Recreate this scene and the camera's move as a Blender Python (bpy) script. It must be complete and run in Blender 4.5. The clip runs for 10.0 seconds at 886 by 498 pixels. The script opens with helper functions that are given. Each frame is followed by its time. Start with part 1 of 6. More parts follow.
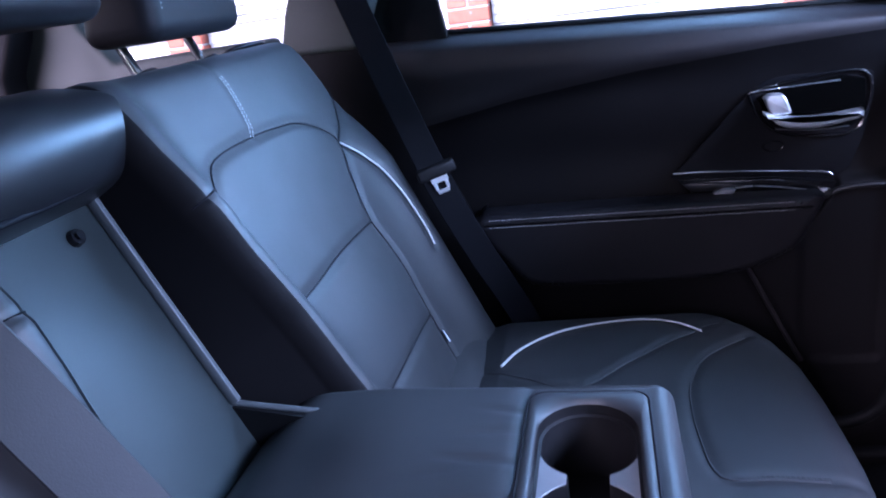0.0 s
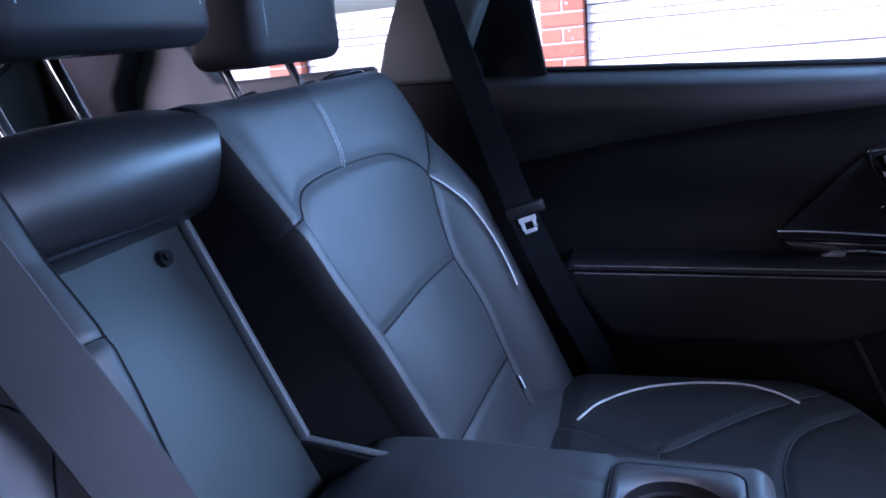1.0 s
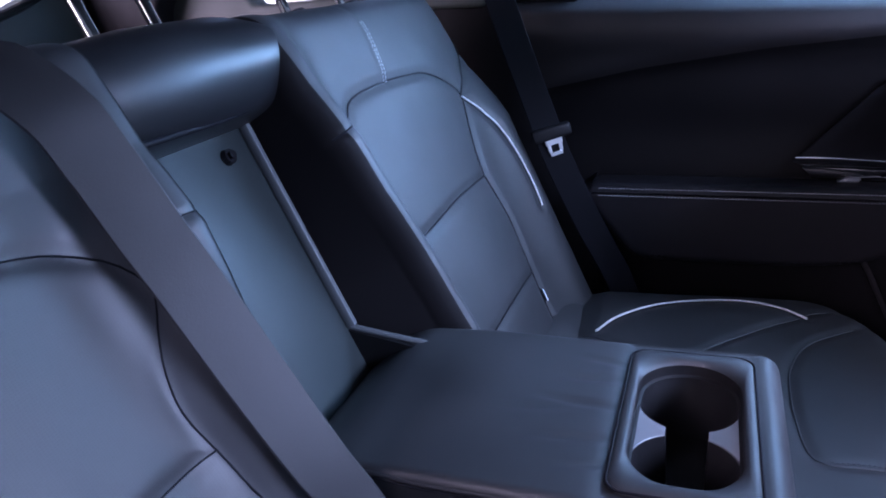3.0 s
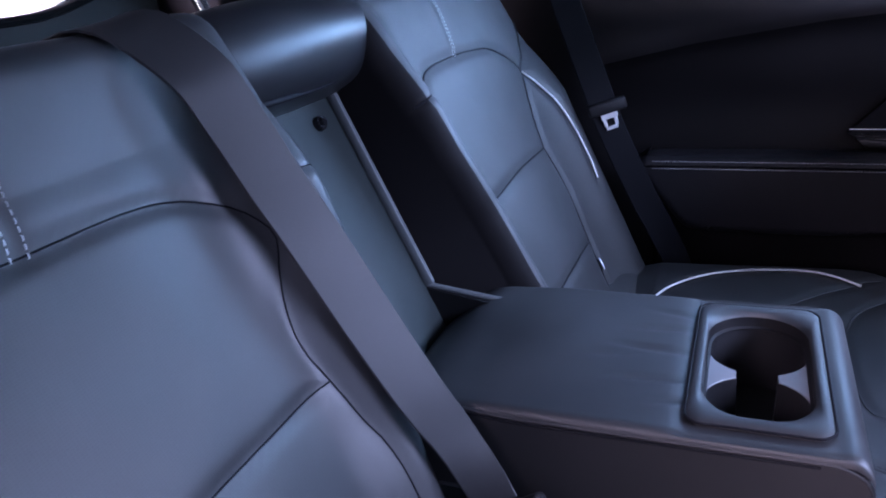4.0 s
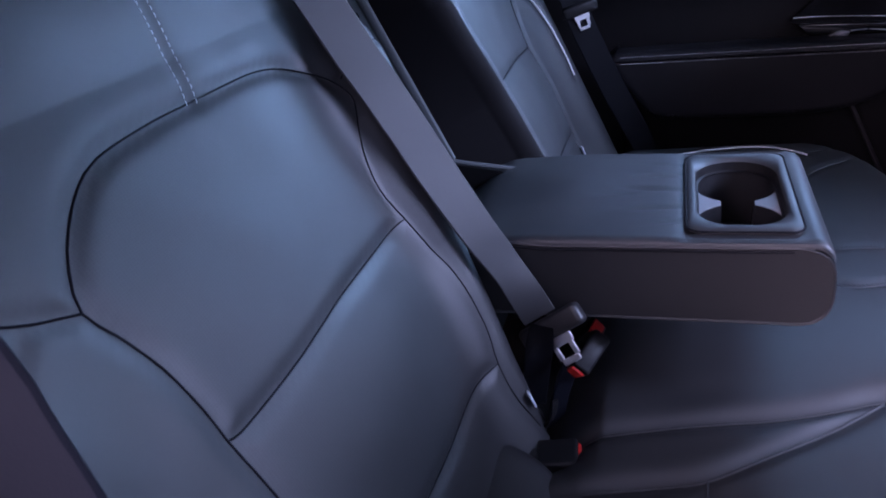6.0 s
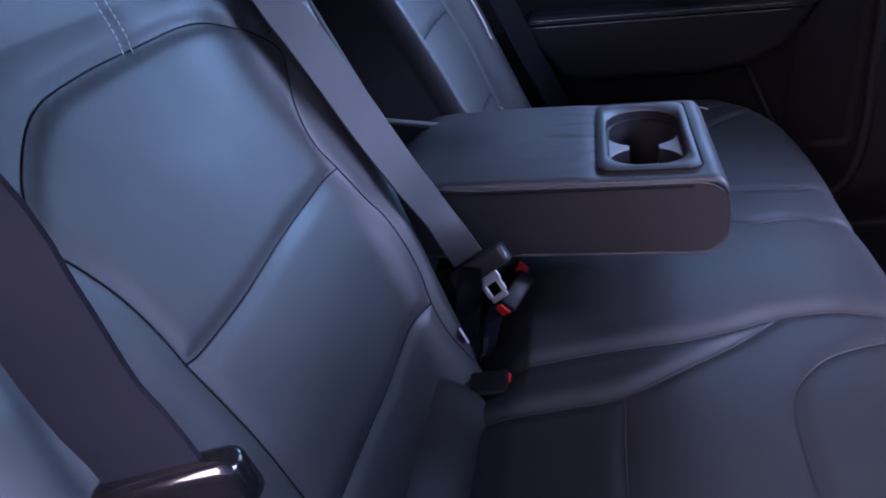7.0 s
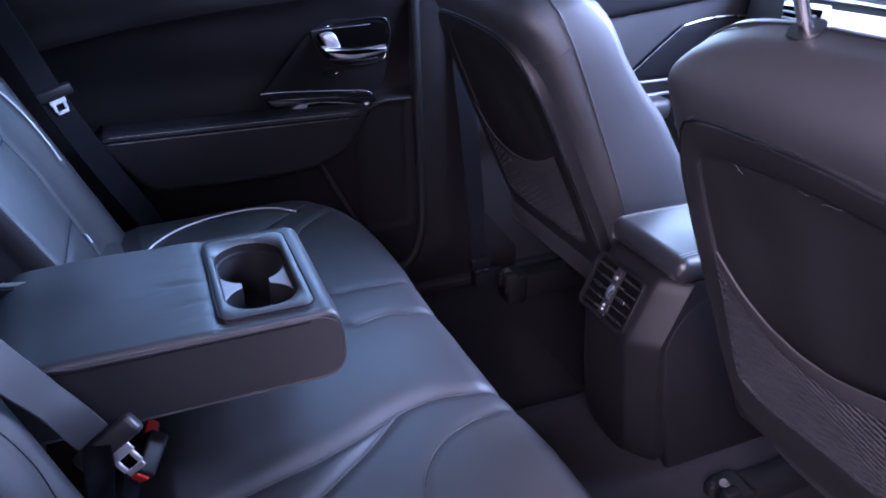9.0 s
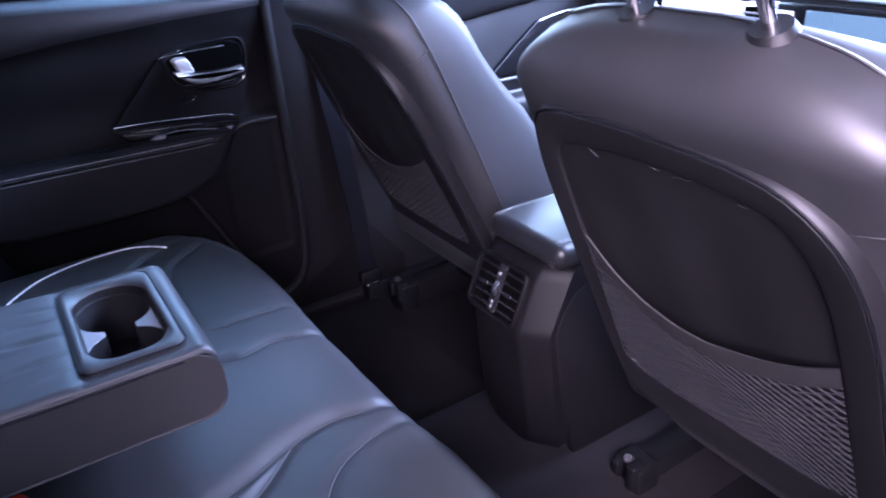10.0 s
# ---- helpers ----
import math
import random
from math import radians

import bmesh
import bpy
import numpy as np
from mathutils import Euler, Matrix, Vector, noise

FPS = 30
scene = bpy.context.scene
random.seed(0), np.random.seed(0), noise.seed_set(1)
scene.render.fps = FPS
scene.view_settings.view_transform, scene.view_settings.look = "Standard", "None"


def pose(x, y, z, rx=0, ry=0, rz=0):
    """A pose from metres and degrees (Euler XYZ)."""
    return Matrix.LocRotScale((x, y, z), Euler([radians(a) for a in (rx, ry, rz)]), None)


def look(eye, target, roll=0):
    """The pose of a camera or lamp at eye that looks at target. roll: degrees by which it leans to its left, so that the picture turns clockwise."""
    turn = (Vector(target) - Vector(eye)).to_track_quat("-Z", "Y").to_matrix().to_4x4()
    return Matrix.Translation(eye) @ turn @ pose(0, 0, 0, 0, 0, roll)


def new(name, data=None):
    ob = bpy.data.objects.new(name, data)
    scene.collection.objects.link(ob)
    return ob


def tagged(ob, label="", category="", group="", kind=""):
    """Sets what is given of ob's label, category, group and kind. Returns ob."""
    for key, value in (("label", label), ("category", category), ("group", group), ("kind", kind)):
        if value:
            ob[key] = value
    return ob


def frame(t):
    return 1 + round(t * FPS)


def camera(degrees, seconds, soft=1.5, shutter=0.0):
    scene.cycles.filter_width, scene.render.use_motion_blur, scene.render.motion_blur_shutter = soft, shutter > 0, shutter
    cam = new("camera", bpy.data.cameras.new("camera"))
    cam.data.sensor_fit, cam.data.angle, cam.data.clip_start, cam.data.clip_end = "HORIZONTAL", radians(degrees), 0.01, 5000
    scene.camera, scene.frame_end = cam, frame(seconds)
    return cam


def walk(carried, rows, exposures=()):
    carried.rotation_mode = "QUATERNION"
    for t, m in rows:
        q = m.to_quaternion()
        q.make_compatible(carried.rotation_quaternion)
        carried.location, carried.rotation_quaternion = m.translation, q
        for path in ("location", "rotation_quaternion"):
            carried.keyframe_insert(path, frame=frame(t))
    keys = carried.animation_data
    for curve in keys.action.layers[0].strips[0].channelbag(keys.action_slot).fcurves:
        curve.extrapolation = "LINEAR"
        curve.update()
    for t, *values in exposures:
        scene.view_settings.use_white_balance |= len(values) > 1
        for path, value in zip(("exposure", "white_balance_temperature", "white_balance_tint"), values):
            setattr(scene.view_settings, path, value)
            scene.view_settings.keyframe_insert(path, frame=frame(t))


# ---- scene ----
cam = camera(62.9, 10.0, soft=1.8, shutter=0.3)
PATH = [
    (0, (0.341, -0.477, 0.906), (-0.116, 1.352, 0.237), -8.4),
    (0.5, (0.338, -0.457, 0.912), (-0.229, 1.367, 0.319), -6.1),
    (1, (0.322, -0.447, 0.913), (-0.332, 1.355, 0.341), -5.7),
    (1.5, (0.323, -0.46, 0.91), (-0.319, 1.349, 0.346), -6.0),
    (2, (0.326, -0.475, 0.9), (-0.314, 1.309, 0.26), -5.5),
    (3.5, (0.305, -0.555, 0.894), (-0.41, 1.168, 0.171), -5.3),
    (4, (0.29, -0.592, 0.889), (-0.469, 1.106, 0.153), -6.1),
    (4.5, (0.278, -0.629, 0.889), (-0.495, 1.039, 0.101), -6.4),
    (5, (0.25, -0.669, 0.876), (-0.502, 0.982, 0.036), -7.7),
    (6.5, (0.246, -0.803, 0.869), (-0.278, 0.891, -0.057), -8.2),
    (7, (0.252, -0.822, 0.863), (-0.164, 0.876, -0.108), -8.0),
    (7.5, (0.266, -0.84, 0.87), (0.124, 0.884, -0.134), -5.3),
    (7.8, (0.28, -0.841, 0.895), (0.431, 0.914, -0.052), -2.6),
    (8, (0.283, -0.832, 0.901), (0.632, 0.904, -0.028), -2.5),
    (8.2, (0.272, -0.821, 0.91), (0.754, 0.902, 0.017), -3.4),
    (8.5, (0.255, -0.8, 0.925), (0.808, 0.899, 0.027), -4.1),
    (9, (0.228, -0.81, 0.972), (0.901, 0.839, 0.062), -0.3),
    (9.5, (0.22, -0.843, 0.995), (1.004, 0.77, 0.109), -1.9),
    (10, (0.259, -0.808, 0.962), (1.187, 0.723, 0.07), -3.5),
]
walk(cam, [(t, look(eye, target, roll)) for t, eye, target, roll in PATH],
     [(0.0, 2.88, 5400, 34), (1.0, 2.48, 5450, 34), (2.0, 2.46, 5560, 35), (3.5, 2.66, 5760, 39), (5.0, 2.42, 5900, 43), (6.5, 2.34, 5850, 44), (7.5, 2.40, 5520, 41), (8.2, 2.54, 5420, 38), (9.0, 3.04, 5480, 37), (10.0, 3.12, 5520, 37)])

# ---- world and light ----
world = bpy.data.worlds.new("sky")
scene.world = world
world.use_nodes = True
wn, wl = world.node_tree.nodes, world.node_tree.links
sky = wn.new("ShaderNodeTexSky")
sky.sky_type = 'NISHITA'
sky.sun_disc = False
sky.sun_elevation, sky.sun_rotation = radians(27), radians(217)
sky.air_density, sky.dust_density, sky.ozone_density = 0.8, 4.0, 1.0
wl.new(sky.outputs[0], wn["Background"].inputs[0])
wn["Background"].inputs[1].default_value = 0.072
sun_data = bpy.data.lights.new("sun", 'SUN')
sun_data.energy, sun_data.angle, sun_data.color = 2.0, radians(40), (0.98, 0.88, 0.97)
sun = new("sun", sun_data)
sun.matrix_world = look((-3.0, -4.1, 2.5), (0.0, 0.0, 0))

# area lamp added ahead of the windscreen, standing in for tinted sky light
ws_data = bpy.data.lights.new("windscreen_fill", 'AREA')
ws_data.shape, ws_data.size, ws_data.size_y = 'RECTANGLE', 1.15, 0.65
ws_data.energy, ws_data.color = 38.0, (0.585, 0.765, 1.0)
ws_light = new("windscreen_fill", ws_data)
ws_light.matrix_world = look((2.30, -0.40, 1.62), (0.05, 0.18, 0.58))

# area lamp added in the far front window to brighten console and dash
fw_data = bpy.data.lights.new("front_window_fill", 'AREA')
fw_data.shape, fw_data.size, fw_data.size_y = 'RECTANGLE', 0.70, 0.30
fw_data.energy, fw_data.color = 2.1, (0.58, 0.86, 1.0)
fw_light = new("front_window_fill", fw_data)
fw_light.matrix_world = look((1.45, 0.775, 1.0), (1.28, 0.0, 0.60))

# area lamp added outside the far rear door's glass to brighten the far seat
rw_data = bpy.data.lights.new("rear_window_fill", 'AREA')
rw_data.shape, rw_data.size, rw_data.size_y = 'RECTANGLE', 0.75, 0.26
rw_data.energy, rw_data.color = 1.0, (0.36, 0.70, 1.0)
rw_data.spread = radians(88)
rw_light = new("rear_window_fill", rw_data)
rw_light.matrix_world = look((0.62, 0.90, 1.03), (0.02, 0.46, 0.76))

# ---- materials ----
def shader(name):
    m = bpy.data.materials.new(name)
    m.use_nodes = True
    t = m.node_tree
    return m, t.nodes, t.links, t.nodes["Principled BSDF"]


def noisy(name, dark, light, rough=(0.4, 0.5), grain=300.0, stain=6.0, bump=0.2, dist=0.001, metal=0.0, cells=False, coat=0.0, sheen=0.0, spec=0.5):
    """A surface with a fine grain, slow stains and relief, in metres."""
    m, n, l, b = shader(name)
    tc = n.new("ShaderNodeTexCoord")
    slow = n.new("ShaderNodeTexNoise")
    slow.inputs["Scale"].default_value, slow.inputs["Detail"].default_value = stain, 5
    fine = n.new("ShaderNodeTexVoronoi" if cells else "ShaderNodeTexNoise")
    fine.inputs["Scale"].default_value = grain
    if not cells:
        fine.inputs["Detail"].default_value = 4
    mix = n.new("ShaderNodeMix")
    mix.data_type = 'RGBA'
    mix.inputs["A"].default_value, mix.inputs["B"].default_value = (*dark, 1), (*light, 1)
    add = n.new("ShaderNodeMath")
    add.operation = 'MULTIPLY_ADD'
    add.inputs[1].default_value, add.inputs[2].default_value = 0.35, 0.0
    sm = n.new("ShaderNodeMath")
    sm.operation = 'MULTIPLY_ADD'
    sm.inputs[1].default_value = 0.8
    l.new(tc.outputs["Object"], slow.inputs["Vector"])
    l.new(tc.outputs["Object"], fine.inputs["Vector"])
    l.new(fine.outputs[0], add.inputs[0])
    l.new(slow.outputs[0], sm.inputs[0])
    l.new(add.outputs[0], sm.inputs[2])
    l.new(sm.outputs[0], mix.inputs["Factor"])
    l.new(mix.outputs["Result"], b.inputs["Base Color"])
    mr = n.new("ShaderNodeMapRange")
    mr.inputs["To Min"].default_value, mr.inputs["To Max"].default_value = rough
    mr.inputs["From Min"].default_value, mr.inputs["From Max"].default_value = 0.3, 0.7
    l.new(slow.outputs[0], mr.inputs["Value"])
    l.new(mr.outputs[0], b.inputs["Roughness"])
    bp = n.new("ShaderNodeBump")
    bp.inputs["Strength"].default_value, bp.inputs["Distance"].default_value = bump, dist
    l.new(fine.outputs[0], bp.inputs["Height"])
    l.new(bp.outputs[0], b.inputs["Normal"])
    b.inputs["Metallic"].default_value = metal
    b.inputs["Coat Weight"].default_value = coat
    b.inputs["Sheen Weight"].default_value = sheen
    b.inputs["Specular IOR Level"].default_value = spec
    return m


LEATHER = noisy("black_leather", (0.0080, 0.0081, 0.0092), (0.0135, 0.0136, 0.0153), (0.48, 0.59), 900, 9, 0.03, 0.0004, cells=True, spec=0.76)
ROLLHIDE = noisy("smooth_black_leather", (0.006, 0.006, 0.007), (0.010, 0.010, 0.0115), (0.33, 0.42), 900, 9, 0.03, 0.0004, cells=True, spec=0.5)
DOORHIDE = noisy("dark_door_leather", (0.0065, 0.0062, 0.0075), (0.0115, 0.011, 0.013), (0.42, 0.52), 900, 9, 0.03, 0.0004, cells=True, spec=0.16)
CONSOLE = noisy("dark_console_plastic", (0.0019, 0.0018, 0.0021), (0.0042, 0.0039, 0.0045), (0.40, 0.5), 1200, 7, 0.25, 0.0006, spec=0.11)
PIANO = noisy("piano_black", (0.004, 0.004, 0.0045), (0.006, 0.006, 0.007), (0.1, 0.16), 60, 4, 0.01, 0.0003, spec=0.6)
SLAT = noisy("satin_black_louvre", (0.006, 0.006, 0.0065), (0.010, 0.010, 0.011), (0.22, 0.32), 400, 20, 0.02, 0.0003, spec=0.7)
HATCH = noisy("grey_hatch_trim", (0.022, 0.025, 0.022), (0.034, 0.038, 0.034), (0.5, 0.62), 1200, 5, 0.2, 0.0005, spec=0.3)
EDGE = noisy("grey_plastic_strip", (0.055, 0.062, 0.065), (0.075, 0.083, 0.086), (0.4, 0.5), 1200, 8, 0.15, 0.0004)
PERF = noisy("perforated_leather", (0.0078, 0.0079, 0.0090), (0.0131, 0.0132, 0.0149), (0.49, 0.59), 500, 9, 0.035, 0.0005, cells=True, spec=0.76)


def perforate(m, scale=420.0):
    """Rows of tiny punched holes in a leather."""
    n, l = m.node_tree.nodes, m.node_tree.links
    b = n["Principled BSDF"]
    src = b.inputs["Base Color"].links[0].from_socket
    tc, v, mr, mul = n.new("ShaderNodeTexCoord"), n.new("ShaderNodeTexVoronoi"), n.new("ShaderNodeMapRange"), n.new("ShaderNodeMix")
    v.inputs["Scale"].default_value, v.inputs["Randomness"].default_value = scale, 0.12
    mr.inputs["From Min"].default_value, mr.inputs["From Max"].default_value = 0.22, 0.42
    mr.inputs["To Min"].default_value, mr.inputs["To Max"].default_value = 0.95, 1.0
    mul.data_type, mul.blend_type = 'RGBA', 'MULTIPLY'
    mul.inputs["Factor"].default_value = 1.0
    v.voronoi_dimensions = '2D'
    sep, cmb, along = n.new("ShaderNodeSeparateXYZ"), n.new("ShaderNodeCombineXYZ"), n.new("ShaderNodeMath")
    along.operation = 'SUBTRACT'
    l.new(tc.outputs["Object"], sep.inputs[0])
    l.new(sep.outputs["Z"], along.inputs[0])
    l.new(sep.outputs["X"], along.inputs[1])
    l.new(sep.outputs["Y"], cmb.inputs["X"])
    l.new(along.outputs[0], cmb.inputs["Y"])
    l.new(cmb.outputs[0], v.inputs["Vector"])
    l.new(v.outputs["Distance"], mr.inputs["Value"])
    l.new(src, mul.inputs["A"])
    l.new(mr.outputs[0], mul.inputs["B"])
    l.new(mul.outputs["Result"], b.inputs["Base Color"])
    sp = n.new("ShaderNodeMath")
    sp.operation = 'MULTIPLY'
    sp.inputs[1].default_value = b.inputs["Specular IOR Level"].default_value
    l.new(mr.outputs[0], sp.inputs[0])
    l.new(sp.outputs[0], b.inputs["Specular IOR Level"])
    return m


perforate(PERF)
PLASTIC = noisy("grained_black_plastic", (0.005, 0.0048, 0.0053), (0.010, 0.0096, 0.0106), (0.38, 0.5), 1200, 7, 0.25, 0.0006, spec=0.24)
# Black vinyl with shade put into its colour: slot side, quarter trim, pillar
SIDECOVER = noisy("shade_dark_vinyl", (0.0022, 0.0019, 0.0021), (0.0042, 0.0036, 0.0040), (0.55, 0.68), 1000, 6, 0.15, 0.0005, spec=0.10)
SOFT = noisy("soft_black_trim", (0.004, 0.0037, 0.0041), (0.008, 0.0074, 0.0081), (0.5, 0.62), 1000, 6, 0.2, 0.0006, spec=0.16)
DOORTRIM = noisy("black_door_trim", (0.0025, 0.0022, 0.0024), (0.0050, 0.0044, 0.0049), (0.5, 0.62), 1000, 6, 0.2, 0.0006, spec=0.10)
# Soft trim, lighter than the door trim: light falling on it is coloured in
UPPERTRIM = noisy("lit_upper_door_trim", (0.009, 0.0078, 0.0085), (0.0145, 0.0126, 0.0137), (0.42, 0.54), 1000, 6, 0.2, 0.0006, spec=0.42)
PANEL = noisy("slot_plastic_panel", (0.011, 0.0155, 0.0158), (0.018, 0.0235, 0.0238), (0.42, 0.55), 1400, 6, 0.2, 0.0005, spec=0.4)
GLOSS = noisy("gloss_black_trim", (0.006, 0.006, 0.007), (0.009, 0.009, 0.01), (0.16, 0.24), 60, 4, 0.02, 0.0003, spec=0.12)
CARPET = noisy("dark_carpet", (0.004, 0.0037, 0.0042), (0.0125, 0.0115, 0.0128), (0.9, 1.0), 700, 9, 0.9, 0.003, spec=0.03)
CHROME = noisy("chrome", (0.75, 0.75, 0.77), (0.85, 0.85, 0.87), (0.08, 0.16), 200, 20, 0.02, 0.0002, metal=1.0)
SATIN = noisy("satin_silver", (0.62, 0.62, 0.64), (0.72, 0.72, 0.74), (0.25, 0.34), 300, 20, 0.03, 0.0002, metal=1.0)
STEEL = noisy("bright_steel_plate", (0.74, 0.74, 0.76), (0.85, 0.85, 0.86), (0.3, 0.42), 300, 30, 0.05, 0.0002, metal=0.85)
RED = noisy("red_release_button", (0.5, 0.02, 0.015), (0.62, 0.03, 0.02), (0.35, 0.45), 300, 20, 0.05, 0.0003)
PIPING = noisy("white_piping", (0.48, 0.48, 0.48), (0.60, 0.60, 0.60), (0.5, 0.6), 900, 20, 0.1, 0.0003)
THREAD = noisy("pale_thread", (0.32, 0.32, 0.325), (0.42, 0.42, 0.425), (0.6, 0.7), 900, 20, 0.1, 0.0003)
# Dark thread, used too for cords that paint the shade in seams
SHADETHREAD = noisy("dark_thread_seam_shade", (0.0045, 0.0045, 0.006), (0.009, 0.009, 0.012), (0.55, 0.65), 900, 20, 0.1, 0.0003, spec=0.1)
TRIM = noisy("grey_pillar_trim", (0.028, 0.033, 0.028), (0.040, 0.046, 0.040), (0.6, 0.7), 1500, 5, 0.25, 0.0004)
LINER = noisy("pale_headliner", (0.52, 0.51, 0.49), (0.6, 0.59, 0.57), (0.85, 0.95), 1500, 5, 0.3, 0.0005)
BRACKET = noisy("black_painted_steel", (0.0025, 0.0025, 0.0028), (0.006, 0.006, 0.0066), (0.35, 0.5), 200, 20, 0.1, 0.0004, spec=0.06)
BOLT = noisy("dull_zinc", (0.06, 0.06, 0.063), (0.11, 0.11, 0.115), (0.4, 0.55), 300, 30, 0.1, 0.0003, metal=0.7)
RUBBER = noisy("black_rubber_seal", (0.003, 0.003, 0.0034), (0.0055, 0.0055, 0.006), (0.55, 0.7), 400, 10, 0.1, 0.0004, spec=0.15)
# Near black for flat sheets that stand in for shade inside hollows
HOLLOWSHADE = noisy("hollow_shade", (0.0006, 0.0006, 0.0006), (0.0012, 0.0012, 0.0012), (0.8, 0.95), 200, 20, 0.1, 0.0004, spec=0.02)
TAG = noisy("blue_white_fabric_tag", (0.5, 0.55, 0.62), (0.7, 0.74, 0.8), (0.6, 0.7), 600, 30, 0.1, 0.0003)
ASPHALT = noisy("asphalt", (0.035, 0.035, 0.036), (0.07, 0.07, 0.07), (0.85, 0.95), 220, 0.8, 0.6, 0.01)
MORTAR = noisy("mortar", (0.30, 0.28, 0.26), (0.42, 0.40, 0.37), (0.85, 0.95), 120, 4, 0.5, 0.004)
WALL = noisy("dark_light_block", (0.05, 0.048, 0.045), (0.08, 0.076, 0.07), (0.85, 0.95), 60, 1.5, 0.4, 0.006)
WEBPLATE = noisy("grey_cup_web", (0.11, 0.115, 0.125), (0.16, 0.165, 0.175), (0.3, 0.4), 400, 20, 0.05, 0.0003)
SILVERPAINT = noisy("silver_dash_trim", (0.70, 0.71, 0.72), (0.80, 0.81, 0.82), (0.25, 0.35), 400, 8, 0.05, 0.0003)


def webbing(name, dark, light, spec=0.4):
    m, n, l, b = shader(name)
    tc = n.new("ShaderNodeTexCoord")
    w = n.new("ShaderNodeTexNoise")
    w.inputs["Scale"].default_value, w.inputs["Detail"].default_value = 700, 3
    s = n.new("ShaderNodeTexNoise")
    s.inputs["Scale"].default_value = 8
    mix = n.new("ShaderNodeMix")
    mix.data_type = 'RGBA'
    mix.inputs["A"].default_value, mix.inputs["B"].default_value = (*dark, 1), (*light, 1)
    l.new(tc.outputs["Object"], w.inputs["Vector"])
    l.new(tc.outputs["Object"], s.inputs["Vector"])
    l.new(s.outputs[0], mix.inputs["Factor"])
    l.new(mix.outputs["Result"], b.inputs["Base Color"])
    bp = n.new("ShaderNodeBump")
    bp.inputs["Strength"].default_value, bp.inputs["Distance"].default_value = 0.15, 0.0006
    l.new(w.outputs[0], bp.inputs["Height"])
    l.new(bp.outputs[0], b.inputs["Normal"])
    b.inputs["Roughness"].default_value = 0.55
    b.inputs["Specular IOR Level"].default_value = spec
    return m


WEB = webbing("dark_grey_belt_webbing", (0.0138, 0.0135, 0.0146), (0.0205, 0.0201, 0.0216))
# Darker copies of the belt webbing, with the side belts' shade in the colour
SHADEWEB = webbing("shaded_belt_webbing", (0.0024, 0.0026, 0.0036), (0.0048, 0.0051, 0.0070), 0.08)
NEARWEB = webbing("cool_shaded_belt_webbing", (0.0065, 0.0075, 0.0115), (0.010, 0.0114, 0.0165), 0.06)
NET = webbing("black_elastic_net", (0.014, 0.0133, 0.0140), (0.021, 0.020, 0.021), 0.2)
CORD = webbing("dark_grey_elastic_cord", (0.016, 0.0155, 0.0172), (0.0245, 0.0237, 0.0262), 0.17)
CHIP = noisy("pale_plastic_edge", (0.012, 0.012, 0.013), (0.028, 0.028, 0.030), (0.4, 0.5), 400, 30, 0.1, 0.0003)


def timber():
    m, n, l, b = shader("weathered_white_board")
    tc, mp, oi = n.new("ShaderNodeTexCoord"), n.new("ShaderNodeMapping"), n.new("ShaderNodeObjectInfo")
    mp.inputs["Scale"].default_value = (1.2, 8, 14)
    a, c = n.new("ShaderNodeTexNoise"), n.new("ShaderNodeTexNoise")
    a.inputs["Scale"].default_value, a.inputs["Detail"].default_value = 6, 8
    c.inputs["Scale"].default_value = 2.2
    mix, ov = n.new("ShaderNodeMix"), n.new("ShaderNodeMath")
    mix.data_type = 'RGBA'
    mix.inputs["A"].default_value, mix.inputs["B"].default_value = (0.30, 0.295, 0.29, 1), (0.72, 0.72, 0.71, 1)
    ov.operation = 'MULTIPLY_ADD'
    ov.inputs[1].default_value = 0.35
    l.new(tc.outputs["Object"], mp.inputs["Vector"])
    l.new(mp.outputs[0], a.inputs["Vector"])
    l.new(oi.outputs["Random"], ov.inputs[0])
    l.new(a.outputs[0], ov.inputs[2])
    l.new(ov.outputs[0], mix.inputs["Factor"])
    l.new(mix.outputs["Result"], b.inputs["Base Color"])
    bp = n.new("ShaderNodeBump")
    bp.inputs["Strength"].default_value, bp.inputs["Distance"].default_value = 0.5, 0.006
    l.new(a.outputs[0], bp.inputs["Height"])
    l.new(bp.outputs[0], b.inputs["Normal"])
    b.inputs["Roughness"].default_value = 0.8
    return m


